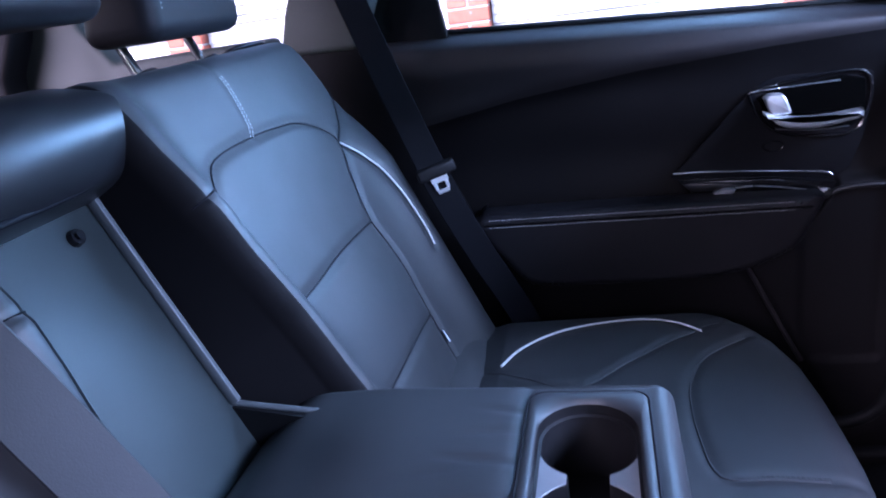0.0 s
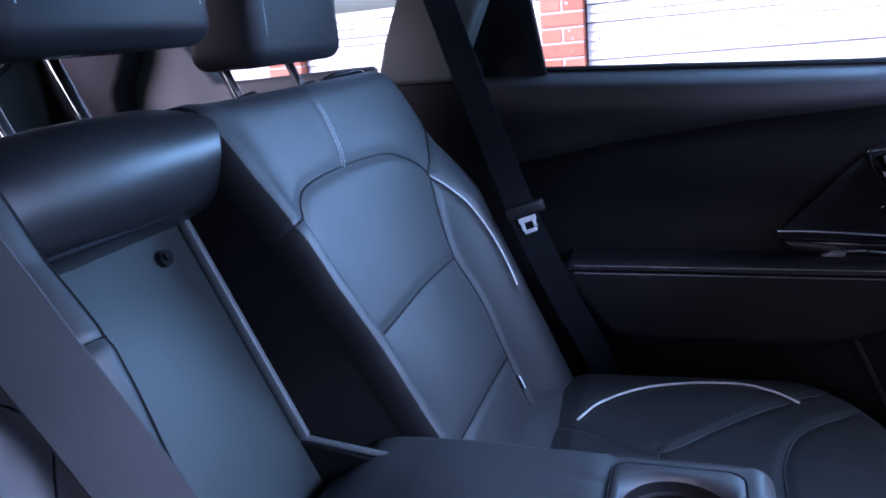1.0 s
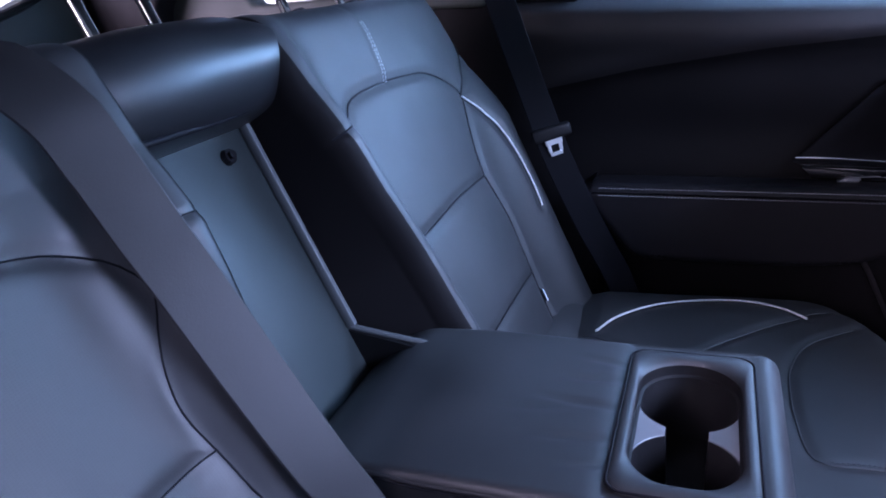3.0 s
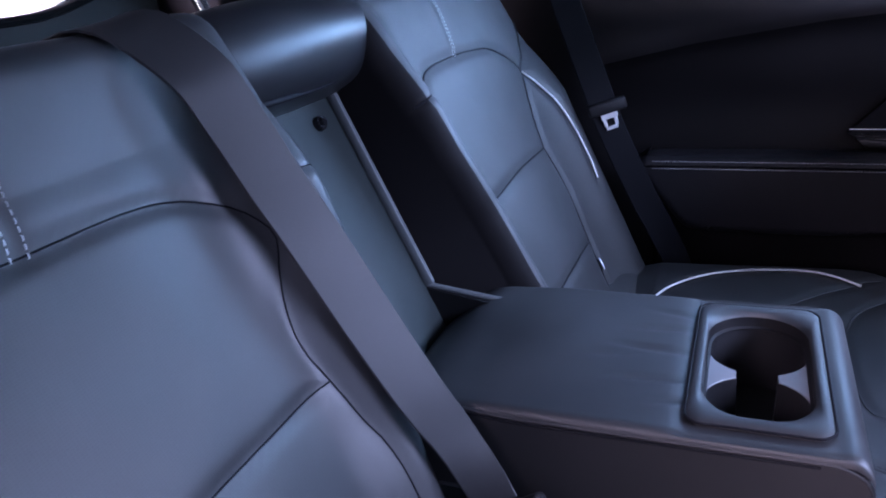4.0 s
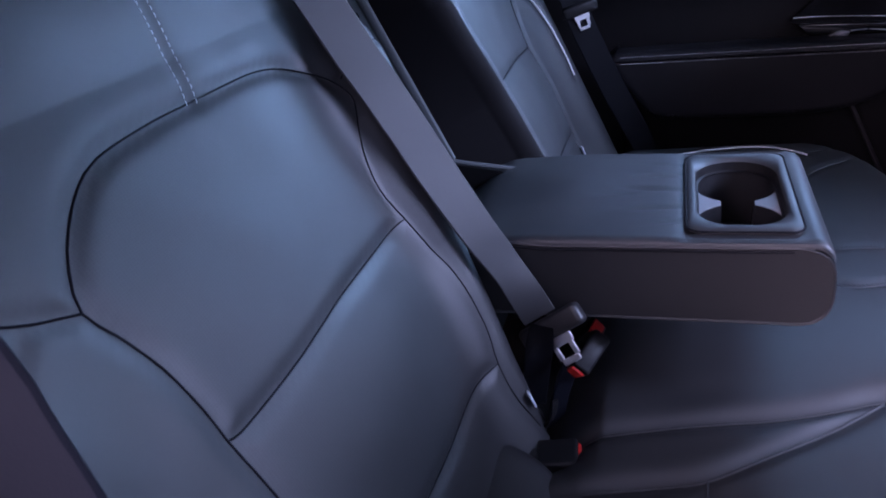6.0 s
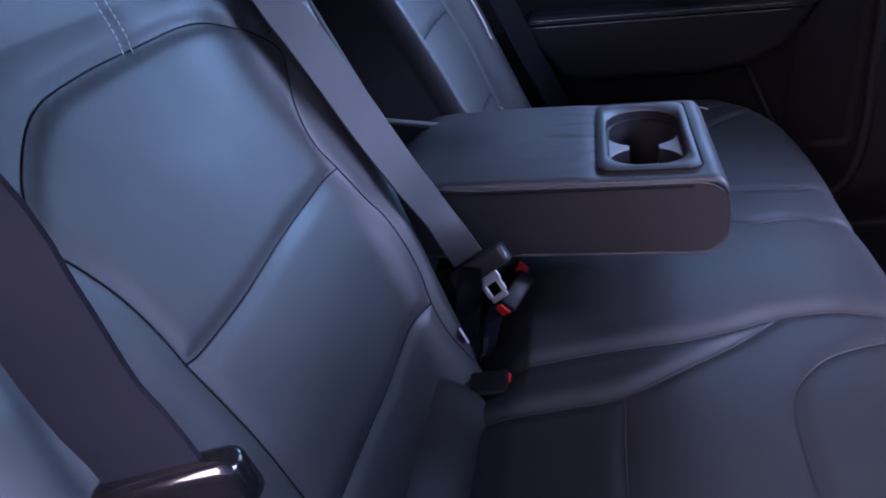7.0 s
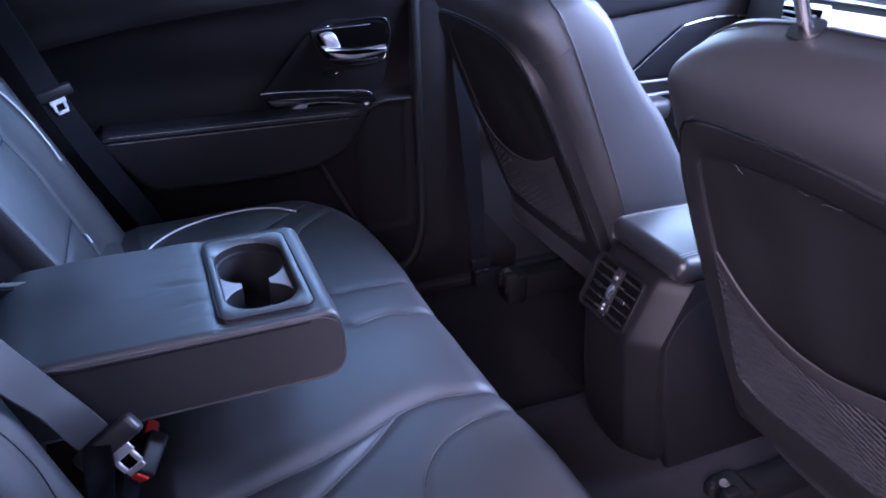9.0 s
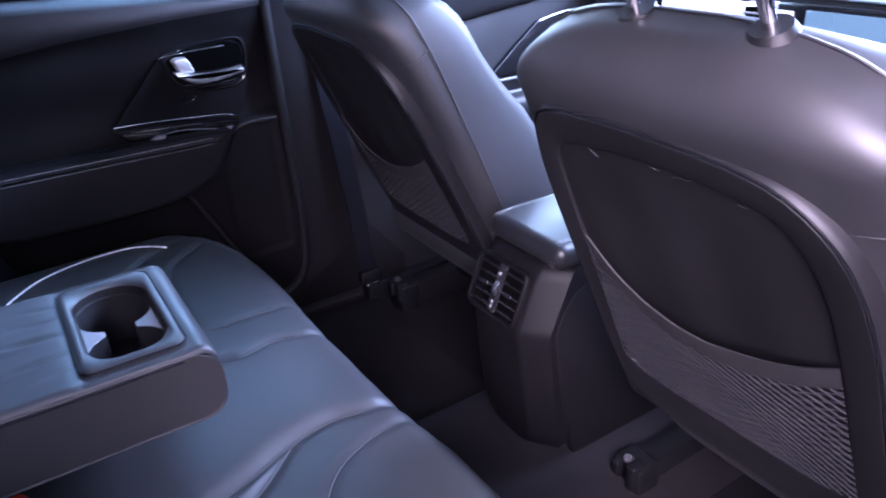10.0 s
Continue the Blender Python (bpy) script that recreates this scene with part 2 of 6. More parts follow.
def brickwork():
    m, n, l, b = shader("red_brick")
    tc, oi = n.new("ShaderNodeTexCoord"), n.new("ShaderNodeObjectInfo")
    a = n.new("ShaderNodeTexNoise")
    a.inputs["Scale"].default_value, a.inputs["Detail"].default_value = 45, 6
    mix, ov = n.new("ShaderNodeMix"), n.new("ShaderNodeMath")
    mix.data_type = 'RGBA'
    mix.inputs["A"].default_value, mix.inputs["B"].default_value = (0.30, 0.075, 0.045, 1), (0.50, 0.16, 0.10, 1)
    ov.operation = 'MULTIPLY_ADD'
    ov.inputs[1].default_value = 0.5
    sub = n.new("ShaderNodeMath")
    sub.operation = 'SUBTRACT'
    sub.inputs[1].default_value = 0.2
    l.new(tc.outputs["Object"], a.inputs["Vector"])
    l.new(oi.outputs["Random"], ov.inputs[0])
    l.new(a.outputs[0], sub.inputs[0])
    l.new(sub.outputs[0], ov.inputs[2])
    l.new(ov.outputs[0], mix.inputs["Factor"])
    l.new(mix.outputs["Result"], b.inputs["Base Color"])
    bp = n.new("ShaderNodeBump")
    bp.inputs["Strength"].default_value, bp.inputs["Distance"].default_value = 0.6, 0.004
    l.new(a.outputs[0], bp.inputs["Height"])
    l.new(bp.outputs[0], b.inputs["Normal"])
    b.inputs["Roughness"].default_value = 0.85
    return m


def clear_glass():
    m, n, l, b = shader("window_glass")
    n.remove(b)
    mix, tr, gl, fr = (n.new("ShaderNode" + k) for k in ("MixShader", "BsdfTransparent", "BsdfGlossy", "Fresnel"))
    tr.inputs[0].default_value = (0.93, 0.96, 0.95, 1)
    gl.inputs["Roughness"].default_value = 0.02
    l.new(fr.outputs[0], mix.inputs[0])
    l.new(tr.outputs[0], mix.inputs[1])
    l.new(gl.outputs[0], mix.inputs[2])
    l.new(mix.outputs[0], n["Material Output"].inputs["Surface"])
    return m


def water():
    m, n, l, b = shader("rain_water")
    b.inputs["Base Color"].default_value = (0.9, 0.95, 1.0, 1)
    b.inputs["Roughness"].default_value = 0.08
    b.inputs["IOR"].default_value = 1.33
    b.inputs["Transmission Weight"].default_value = 0.75
    return m


WATER = water()
TIMBER, BRICK, GLASS = timber(), brickwork(), clear_glass()


def screen_glow():
    m, n, l, b = shader("lit_display")
    b.inputs["Base Color"].default_value = (0.01, 0.015, 0.02, 1)
    b.inputs["Roughness"].default_value = 0.1
    b.inputs["Emission Color"].default_value = (0.25, 0.45, 0.6, 1)
    b.inputs["Emission Strength"].default_value = 0.10
    return m


DISPLAY = screen_glow()


# ---- building helpers ----
def thing(name, label, category, group="", kind="", at=(0, 0, 0)):
    e = new(name)
    e.location = at
    return tagged(e, label, category, group, kind)


def mesh_object(name, me, material, parent=None, label="", smooth=True):
    me.materials.append(material)
    if smooth:
        me.shade_smooth()
    ob = new(name, me)
    if parent is not None:
        ob.parent = parent
        ob.matrix_parent_inverse = Matrix.Translation(-Vector(parent.location)) if parent.type == 'EMPTY' else Matrix()
    return tagged(ob, label)


def part(name, bm, material, parent, label="", smooth=True):
    """One bmesh, in world metres, as one mesh object under a thing or a part."""
    me = bpy.data.meshes.new(name)
    bmesh.ops.recalc_face_normals(bm, faces=bm.faces)
    bm.to_mesh(me)
    bm.free()
    ob = mesh_object(name, me, material, parent, label, smooth)
    if smooth:
        me.set_sharp_from_angle(angle=radians(42))
    return ob


def box(x0, x1, y0, y1, z0, z1, bevel=0.0, seg=2, m=None):
    bm = bmesh.new()
    bmesh.ops.create_cube(bm, size=1.0)
    bmesh.ops.transform(bm, matrix=Matrix.Translation(((x0 + x1) / 2, (y0 + y1) / 2, (z0 + z1) / 2)) @ Matrix.Diagonal((x1 - x0, y1 - y0, z1 - z0, 1)), verts=bm.verts)
    if bevel:
        bmesh.ops.bevel(bm, geom=bm.edges[:], offset=bevel, segments=seg, profile=0.5, affect='EDGES')
    if m is not None:
        bmesh.ops.transform(bm, matrix=m, verts=bm.verts)
    return bm


def prism(outline, axis, a, b, bevel=0.0, seg=2):
    """An outline of (p, q) pairs pushed from a to b along an axis: x takes (y, z), y takes (x, z), z takes (x, y)."""
    def at(p, q, w):
        return {"x": (w, p, q), "y": (p, w, q), "z": (p, q, w)}[axis]
    bm = bmesh.new()
    lo = [bm.verts.new(at(p, q, a)) for p, q in outline]
    hi = [bm.verts.new(at(p, q, b)) for p, q in outline]
    bm.faces.new(lo), bm.faces.new(hi[::-1])
    k = len(outline)
    for i in range(k):
        bm.faces.new((lo[i], hi[i], hi[(i + 1) % k], lo[(i + 1) % k]))
    bmesh.ops.recalc_face_normals(bm, faces=bm.faces)
    if bevel:
        bmesh.ops.bevel(bm, geom=bm.edges[:], offset=bevel, segments=seg, profile=0.5, affect='EDGES')
    return bm


def smooth_path(pts, step=0.008, closed=False):
    """A Catmull-Rom curve through points, at even steps."""
    p = [Vector(q) for q in pts]
    if closed:
        p = [p[-1]] + p + [p[0], p[1]]
    else:
        p = [p[0] * 2 - p[1]] + p + [p[-1] * 2 - p[-2]]
    out = []
    for i in range(1, len(p) - 2):
        n = max(2, int((p[i + 1] - p[i]).length / step))
        for j in range(n):
            t = j / n
            out.append(0.5 * ((2 * p[i]) + (p[i + 1] - p[i - 1]) * t + (2 * p[i - 1] - 5 * p[i] + 4 * p[i + 1] - p[i + 2]) * t * t + (3 * p[i] - p[i - 1] - 3 * p[i + 1] + p[i + 2]) * t ** 3))
    if not closed:
        out.append(p[-2])
    return out


def sweep(path, profile, side, closed=False):
    """A closed profile of (across, out) pairs along a path; side gives the across direction, one for all or one a point."""
    bm = bmesh.new()
    rings = []
    n = len(path)
    for i, c in enumerate(path):
        a, b = path[(i - 1) % n if closed else max(i - 1, 0)], path[(i + 1) % n if closed else min(i + 1, n - 1)]
        t = (b - a).normalized()
        s = Vector(side[i] if isinstance(side, list) else side)
        s = (s - t * s.dot(t)).normalized()
        o = t.cross(s)
        rings.append([bm.verts.new(c + s * p + o * q) for p, q in profile])
    k = len(profile)
    for i in range(n if closed else n - 1):
        r0, r1 = rings[i], rings[(i + 1) % n]
        for j in range(k):
            bm.faces.new((r0[j], r0[(j + 1) % k], r1[(j + 1) % k], r1[j]))
    if not closed:
        bm.faces.new(rings[0][::-1]), bm.faces.new(rings[-1])
    return bm


def circle(r, k=10, rx=None):
    return [(r * math.cos(2 * math.pi * i / k), (rx or r) * math.sin(2 * math.pi * i / k)) for i in range(k)]


def tube(pts, r, step=0.008, side=(0.31, 0.22, 0.92), k=10, closed=False):
    return sweep(smooth_path(pts, step, closed), circle(r, k), side, closed)


def strap(pts, sides, width=0.047, thick=0.0024, step=0.01, end=1.0):
    """Belt webbing: a flat ribbon with rounded edges."""
    path = smooth_path(pts, step)
    k = len(path) - 1
    side = []
    for i in range(len(path)):
        f = i / k * (len(sides) - 1)
        j = min(int(f), len(sides) - 2)
        side.append(Vector(sides[j]).lerp(Vector(sides[j + 1]), f - j))
    w, h = width / 2, thick / 2
    prof = [(-w, 0), (-w + h, h), (-w / 3, h * 1.1), (w / 3, h * 1.1), (w - h, h), (w, 0), (w - h, -h), (-w + h, -h)]
    bm = sweep(path, prof, side)
    if end != 1.0:                          # the ribbon gathers towards its end
        bm.verts.ensure_lookup_table()
        for i, c in enumerate(path):
            f = 1 + (end - 1) * max(0.0, (i / k - 0.7) / 0.3) ** 1.5
            for v in bm.verts[i * 8:i * 8 + 8]:
                v.co = c + (v.co - c) * f
    return bm


def bar(a, b, r, k=12):
    return tube([a, Vector(a).lerp(Vector(b), 0.5), b], r, 0.05, k=k)


def joined(*bms):
    out = bmesh.new()
    for b in bms:
        me = bpy.data.meshes.new("t")
        b.to_mesh(me)
        out.from_mesh(me)
        bpy.data.meshes.remove(me)
        b.free()
    return out


def mirrored(bm, axis=1):
    for v in bm.verts:
        v.co[axis] = -v.co[axis]
    bmesh.ops.reverse_faces(bm, faces=bm.faces)
    return bm


def seg_distance(P, Q, lines):
    """The distance of each (P, Q) to the nearest of some polylines."""
    best = np.full(P.shape, 9.0)
    for line in lines:
        for (a, b), (c, d) in zip(line, line[1:]):
            vx, vy = c - a, d - b
            t = np.clip(((P - a) * vx + (Q - b) * vy) / (vx * vx + vy * vy + 1e-12), 0, 1)
            best = np.minimum(best, np.hypot(P - a - t * vx, Q - b - t * vy))
    return best


def curve2(pts, step=0.01):
    return [(v.x, v.y) for v in smooth_path([(p, q, 0) for p, q in pts], step)]


def inside(P, Q, poly):
    hit = np.zeros(P.shape, bool)
    for (a, b), (c, d) in zip(poly, poly[1:] + poly[:1]):
        if b != d:
            hit ^= ((b > Q) != (d > Q)) & (P < (c - a) * (Q - b) / (d - b) + a)
    return hit


def rounded(d, r):
    """How far a surface falls at the distance d from a rounded edge of radius r."""
    e = np.clip(r - d, 0, r)
    return r - np.sqrt(np.maximum(r * r - e * e, 0))


def spaced(L, r, step):
    """Positions along L, close together near the two rounded ends."""
    e = r * (1 - np.cos(np.linspace(0, math.pi / 2, 9)))
    mid = np.linspace(r, L - r, max(3, int((L - 2 * r) / step)))
    return np.concatenate([e[:-1], mid, (L - e[::-1])[1:]])


def sheet_parts(X, Y, Z, keys, names, materials, parent, labels=None):
    """A grid surface split into one mesh for each panel key."""
    rows, cols = X.shape
    co = np.stack([X, Y, Z], -1).reshape(-1, 3)
    made = {}
    P = np.stack([X, Y, Z], -1)
    nrm = np.cross(np.gradient(P, axis=1), np.gradient(P, axis=0)).reshape(-1, 3)
    nrm /= np.linalg.norm(nrm, axis=1, keepdims=True) + 1e-12
    quad = np.arange(rows * cols).reshape(rows, cols)
    F = np.stack([quad[:-1, :-1], quad[:-1, 1:], quad[1:, 1:], quad[1:, :-1]], -1).reshape(-1, 4)
    for k, name in names.items():
        f = F[keys.reshape(-1) == k]
        if not len(f):
            continue
        ids, inv = np.unique(f, return_inverse=True)
        me = bpy.data.meshes.new(name)
        me.from_pydata(co[ids].tolist(), [], inv.reshape(-1, 4).tolist())
        me.shade_smooth()
        me.normals_split_custom_set_from_vertices(nrm[ids].tolist())
        made[k] = mesh_object(name, me, materials[k], parent, (labels or {}).get(k, ""), False)
    return made


def stitches(line, out, gap=0.0052, length=0.0036, r=0.00055, off=0.0):
    """Thread dashes along a polyline of Vectors; out gives the surface normal."""
    bm = bmesh.new()
    dist, prev = 0.0, line[0]
    path = [Vector(p) for p in line]
    acc, nxt = 0.0, 0.0
    for a, b in zip(path, path[1:]):
        d = (b - a).length
        t = (b - a).normalized()
        s = t.cross(Vector(out)).normalized()
        while nxt <= acc + d:
            c = a + t * (nxt - acc) + s * off
            o = Vector(out).normalized()
            vs = []
            for e, hgt in ((-0.5, -0.2), (-0.3, 1.0), (0.3, 1.0), (0.5, -0.2)):
                vs.append([bm.verts.new(c + t * (length * e) + s * (r * q) + o * (r * hgt * 1.2)) for q in (-1, 1)])
            for u, v in zip(vs, vs[1:]):
                bm.faces.new((u[0], u[1], v[1], v[0]))
            nxt += gap
        acc += d
    return bm


# ---- rear backrests ----
REC = math.atan(0.42)                       # the rear backrest's recline
UP, OUT = Vector((-math.sin(REC), 0, math.cos(REC))), Vector((math.cos(REC), 0, math.sin(REC)))
SEAT = Matrix(((OUT.x, 0, UP.x, 0), (0, 1, 0, 0), (OUT.z, 0, UP.z, 0.6), (0, 0, 0, 1)))


def on_back(y, u, n=0.0):
    return Vector((0, y, 0.6)) + UP * u + OUT * n


# seams of the two backrests, as pairs of the distance from the car's middle and the height along the back
FAR_SEAMS = {
    "top": curve2([(0.207, 0.0), (0.193, 0.07), (0.192, 0.13), (0.212, 0.172), (0.249, 0.185), (0.334, 0.187), (0.40, 0.184), (0.461, 0.177), (0.522, 0.154), (0.550, 0.125), (0.526, 0.073), (0.506, 0.03), (0.498, 0.002)]),
    "inner": curve2([(0.207, 0.0), (0.196, -0.086), (0.203, -0.165), (0.186, -0.23), (0.17, -0.29)]),
    "outer": curve2([(0.498, 0.002), (0.510, -0.076), (0.502, -0.169), (0.497, -0.29)]),
    "mid": curve2([(0.207, 0.0), (0.26, 0.001), (0.368, 0.006), (0.498, 0.002)]),
    "low": curve2([(0.203, -0.165), (0.31, -0.163), (0.394, -0.164), (0.502, -0.169)]),
    "stitch": curve2([(0.332, 0.188), (0.338, 0.21), (0.342, 0.239), (0.340, 0.268), (0.324, 0.298)]),
    "kink": curve2([(0.112, 0.150), (0.122, 0.152), (0.150, 0.155), (0.187, 0.147), (0.192, 0.13)]),
    "ear": curve2([(0.550, 0.125), (0.591, 0.149), (0.617, 0.174), (0.63, 0.20)])}
NEAR_SEAMS = {
    "top": curve2([(0.181, -0.006), (0.186, 0.03), (0.182, 0.06), (0.173, 0.09), (0.166, 0.112), (0.169, 0.130), (0.180, 0.149), (0.200, 0.163), (0.225, 0.172), (0.262, 0.177), (0.337, 0.178), (0.39, 0.178), (0.44, 0.174), (0.465, 0.164), (0.486, 0.148), (0.502, 0.13), (0.512, 0.108), (0.503, 0.086), (0.493, 0.055), (0.489, 0.02), (0.489, -0.006)]),
    "inner": curve2([(0.181, -0.006), (0.176, -0.046), (0.170, -0.083), (0.172, -0.144), (0.182, -0.186), (0.184, -0.235), (0.17, -0.29)]),
    "outer": curve2([(0.489, -0.006), (0.487, -0.05), (0.486, -0.1), (0.490, -0.29)]),
    "mid": curve2([(0.181, -0.006), (0.275, -0.005), (0.33, -0.005), (0.40, -0.009), (0.456, -0.009), (0.478, -0.008), (0.489, -0.005)]),
    "low": curve2([(0.182, -0.186), (0.233, -0.181), (0.32, -0.179), (0.387, -0.175), (0.487, -0.172)]),
    "stitch": curve2([(0.338, 0.178), (0.335, 0.20), (0.332, 0.225), (0.331, 0.25), (0.333, 0.285)]),
    "kink": curve2([(0.1075, 0.1475), (0.115, 0.149), (0.125, 0.150), (0.150, 0.150), (0.166, 0.135)]),
    "ear": curve2([(0.512, 0.108), (0.55, 0.125), (0.59, 0.155)])}
PIPE_LINE = curve2([(0.546, 0.122), (0.576, 0.094), (0.597, 0.05), (0.610, 0.0), (0.615, -0.05), (0.612, -0.098)])


def inner_edge(U, side):
    if side > 0:
        return np.interp(U, [-0.3, -0.2, -0.12, -0.07, 0.004, 0.079, 0.146, 0.23, 0.32], [0.20, 0.175, 0.150, 0.143, 0.135, 0.118, 0.108, 0.103, 0.10])
    return np.interp(U, [-0.3, -0.2, -0.12, -0.05, 0.02, 0.1, 0.148, 0.23, 0.32], [0.150, 0.138, 0.128, 0.119, 0.112, 0.107, 0.106, 0.103, 0.098])


def back_height(Y, U, side):
    """The padding's height over the backrest plane, without its rounded edges."""
    yin = inner_edge(U, side)
    seams = FAR_SEAMS if side > 0 else NEAR_SEAMS
    amp = 0.039 if side > 0 else np.interp(U, [-0.3, -0.05, 0.05, 0.15], [0.016, 0.030, 0.046, 0.052])
    bol_in = amp * np.exp(-np.abs((Y - yin - 0.020) / 0.041) ** 2.4) * np.clip((0.36 - U) / 0.22, 0.15, 1)
    bol_out = 0.025 * np.exp(-((Y - 0.630) / 0.060) ** 2) * np.clip((0.16 - U) / 0.1, 0.0, 1)
    crown = -0.6 * np.clip(U - 0.17, 0, 1) ** 2
    belly = 0.010 * np.exp(-((U + 0.09) / 0.09) ** 2) * np.exp(-((Y - 0.35) / 0.13) ** 2)
    sag = (-0.006 if side > 0 else -0.015) * np.clip((0.29 - U) / 0.08, 0, 1)
    d = seg_distance(Y, U, [seams[k] for k in ("top", "inner", "outer", "mid", "low", "ear")] + [PIPE_LINE])
    ds = seg_distance(Y, U, [seams["stitch"]])
    dk = seg_distance(Y, U, [seams["kink"]])
    gather = 0.00012 * np.exp(-(d / 0.010) ** 2) * np.sin((Y * 1.1 + U * 1.3) * 520 + 2.0 * np.sin(Y * 61 + U * 47))
    slack = 0.00035 * np.sin(Y * 43 + 2.1 * np.sin(U * 29)) * np.sin(U * 37 + 1.7 * np.sin(Y * 23))
    puff = gather + slack + (0.0042 if side > 0 else 0.0031) * (1 - np.exp(-(d / 0.0095) ** 2)) - 0.0014 * np.exp(-(ds / 0.007) ** 2) - 0.0016 * np.exp(-(dk / 0.004) ** 2)
    return bol_in + bol_out + crown + belly + sag + puff


def on_pad(y, u, lift=0.0):
    side = 1 if y > 0 else -1
    n = float(back_height(np.array([abs(y)]), np.array([u]), side)[0]) - float(rounded(abs(y) - inner_edge(u, side), 0.026))
    return on_back(y, u, n + lift)


rear_seat = thing("rear_seat", "black leather rear bench with folded-down armrest and white piping", "car seat", at=(0.3, 0, 0.02))


def backrest(side, label, stitch_label):
    back = box(-0.15, -0.075, 0.11, 0.59, -0.30, 0.295, 0.015, m=SEAT)
    ob = part("backrest", back if side > 0 else mirrored(back), PLASTIC, rear_seat, label)
    r = 0.026
    us = np.concatenate([np.linspace(-0.30, 0.262, 300), 0.302 - 0.04 * (1 - np.sin(np.linspace(0, math.pi / 2, 10)))[1:]])
    U = np.repeat(us[:, None], 10, 1)
    s = spaced(1.0, r / 0.52, 0.0062)
    yin = inner_edge(us, side)
    seams = FAR_SEAMS if side > 0 else NEAR_SEAMS
    yout = np.interp(us, [-0.3, -0.1, 0.03, 0.10, 0.168, 0.25, 0.302], [0.692, 0.70, 0.694, 0.675, 0.648, 0.622, 0.60])
    Y = yin[:, None] + (yout - yin)[:, None] * s[None, :]
    U = np.repeat(us[:, None], len(s), 1)
    d_side = np.minimum(Y - yin[:, None], yout[:, None] - Y)
    N = back_height(Y, U, side) - rounded(d_side, r) - rounded(np.maximum(0.302 - U, 0), 0.03)
    # the sides and the top run back to the shell
    def wrap(A, first, last):
        return np.concatenate([first, A, last], 1)
    edge = np.full((len(us), 1), -0.085)
    lean_in, lean_out = np.full((len(us), 1), 0.101), yout[:, None] - 0.012
    Yw = wrap(Y, lean_in, lean_out)
    Uw = wrap(U, us[:, None], us[:, None])
    Nw = wrap(N, edge, edge)
    Yw = np.concatenate([Yw, Yw[-1:]], 0)
    Uw = np.concatenate([Uw, Uw[-1:] - 0.004], 0)
    Nw = np.concatenate([Nw, np.full((1, Yw.shape[1]), -0.13)], 0)
    Nw[-1, 0] = Nw[-1, -1] = -0.13
    cy = (Yw[:-1, :-1] + Yw[1:, 1:]) / 2
    cu = (Uw[:-1, :-1] + Uw[1:, 1:]) / 2
    upper = seams["top"] + seams["mid"][::-1]
    keys = np.zeros(cy.shape, int)
    keys[inside(cy, cu, upper)] = 1
    inner_y = np.interp(cu, [p[1] for p in seams["inner"][::-1]], [p[0] for p in seams["inner"][::-1]])
    outer_y = np.interp(cu, [p[1] for p in seams["outer"][::-1]], [p[0] for p in seams["outer"][::-1]])
    low_u = np.interp(cy, [p[0] for p in seams["low"]], [p[1] for p in seams["low"]])
    mid_u = np.interp(cy, [p[0] for p in seams["mid"]], [p[1] for p in seams["mid"]])
    mid = (cy > inner_y) & (cy < outer_y) & (cu < mid_u) & (keys == 0)
    keys[mid & (cu >= low_u)] = 2
    keys[mid & (cu < low_u)] = 3
    keys[(keys == 0) & (cy > 0.46) & (cu < 0.16)] = 4
    keys[(keys == 0) & (cy < 0.24) & (cu < 0.148)] = 5
    # The dark cover runs on over the rounded edge, which turns into shade
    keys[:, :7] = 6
    X = UP.x * Uw + OUT.x * Nw
    Z = 0.6 + UP.z * Uw + OUT.z * Nw
    names = {0: "headrest_panel", 1: "upper_insert", 2: "middle_insert", 3: "lower_insert", 4: "outer_bolster", 5: "inner_bolster", 6: "side_cover"}
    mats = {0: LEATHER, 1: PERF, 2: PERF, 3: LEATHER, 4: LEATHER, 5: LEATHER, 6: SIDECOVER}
    sheet_parts(X, side * Yw, Z, keys, names, mats, ob, {6: "black side cover, darkened for shade", 1: "perforated leather insert"})
    # white piping along the outer bolster
    if side > 0:
        line = [on_pad(y, u, 0.0035) for y, u in PIPE_LINE]
        part("piping", sweep(line, circle(0.0016, 8), tuple(OUT)), PIPING, ob, "white leather piping")
    # Dark cords along the seams stand in for the shade of deep creases
    for line in (seams[k] for k in ("top", "inner", "outer", "mid", "low", "ear", "kink")):
        pts = [on_pad(side * y, u, 0.0004) for y, u in line if u > -0.285]
        part("seam", sweep(pts, circle(0.0013 if side > 0 else 0.0008, 6), tuple(OUT)), SHADETHREAD, ob)
    # double stitching down the head panel
    for off in ((-0.003, 0.003) if side > 0 else (-0.0055, 0.0055)):
        pts = [on_pad(side * y, u, 0.0022) for y, u in seams["stitch"] if u < 0.275]
        part("stitching", stitches(pts, OUT, r=0.0008 if side > 0 else 0.00055, off=off), THREAD, ob, stitch_label)
    # child-seat tag sewn into the lower insert's edge
    ty = 0.503 if side > 0 else -0.173
    tu = -0.212 if side > 0 else -0.244
    c = on_pad(ty, tu, 0.004)
    part("tag", box(-0.0012, 0.0012, -0.005, 0.005, -0.0095, 0.0095, 0.0008, 1, Matrix.Translation(c) @ SEAT.to_3x3().to_4x4() @ pose(0, 0, 0, 12, 0, 25)), TAG, ob, "small pale fabric tag")
    return ob


backrest(1, "black leather backrest with white piping", "pale double stitching")
backrest(-1, "black leather backrest with a belt across it", "pale double stitching")

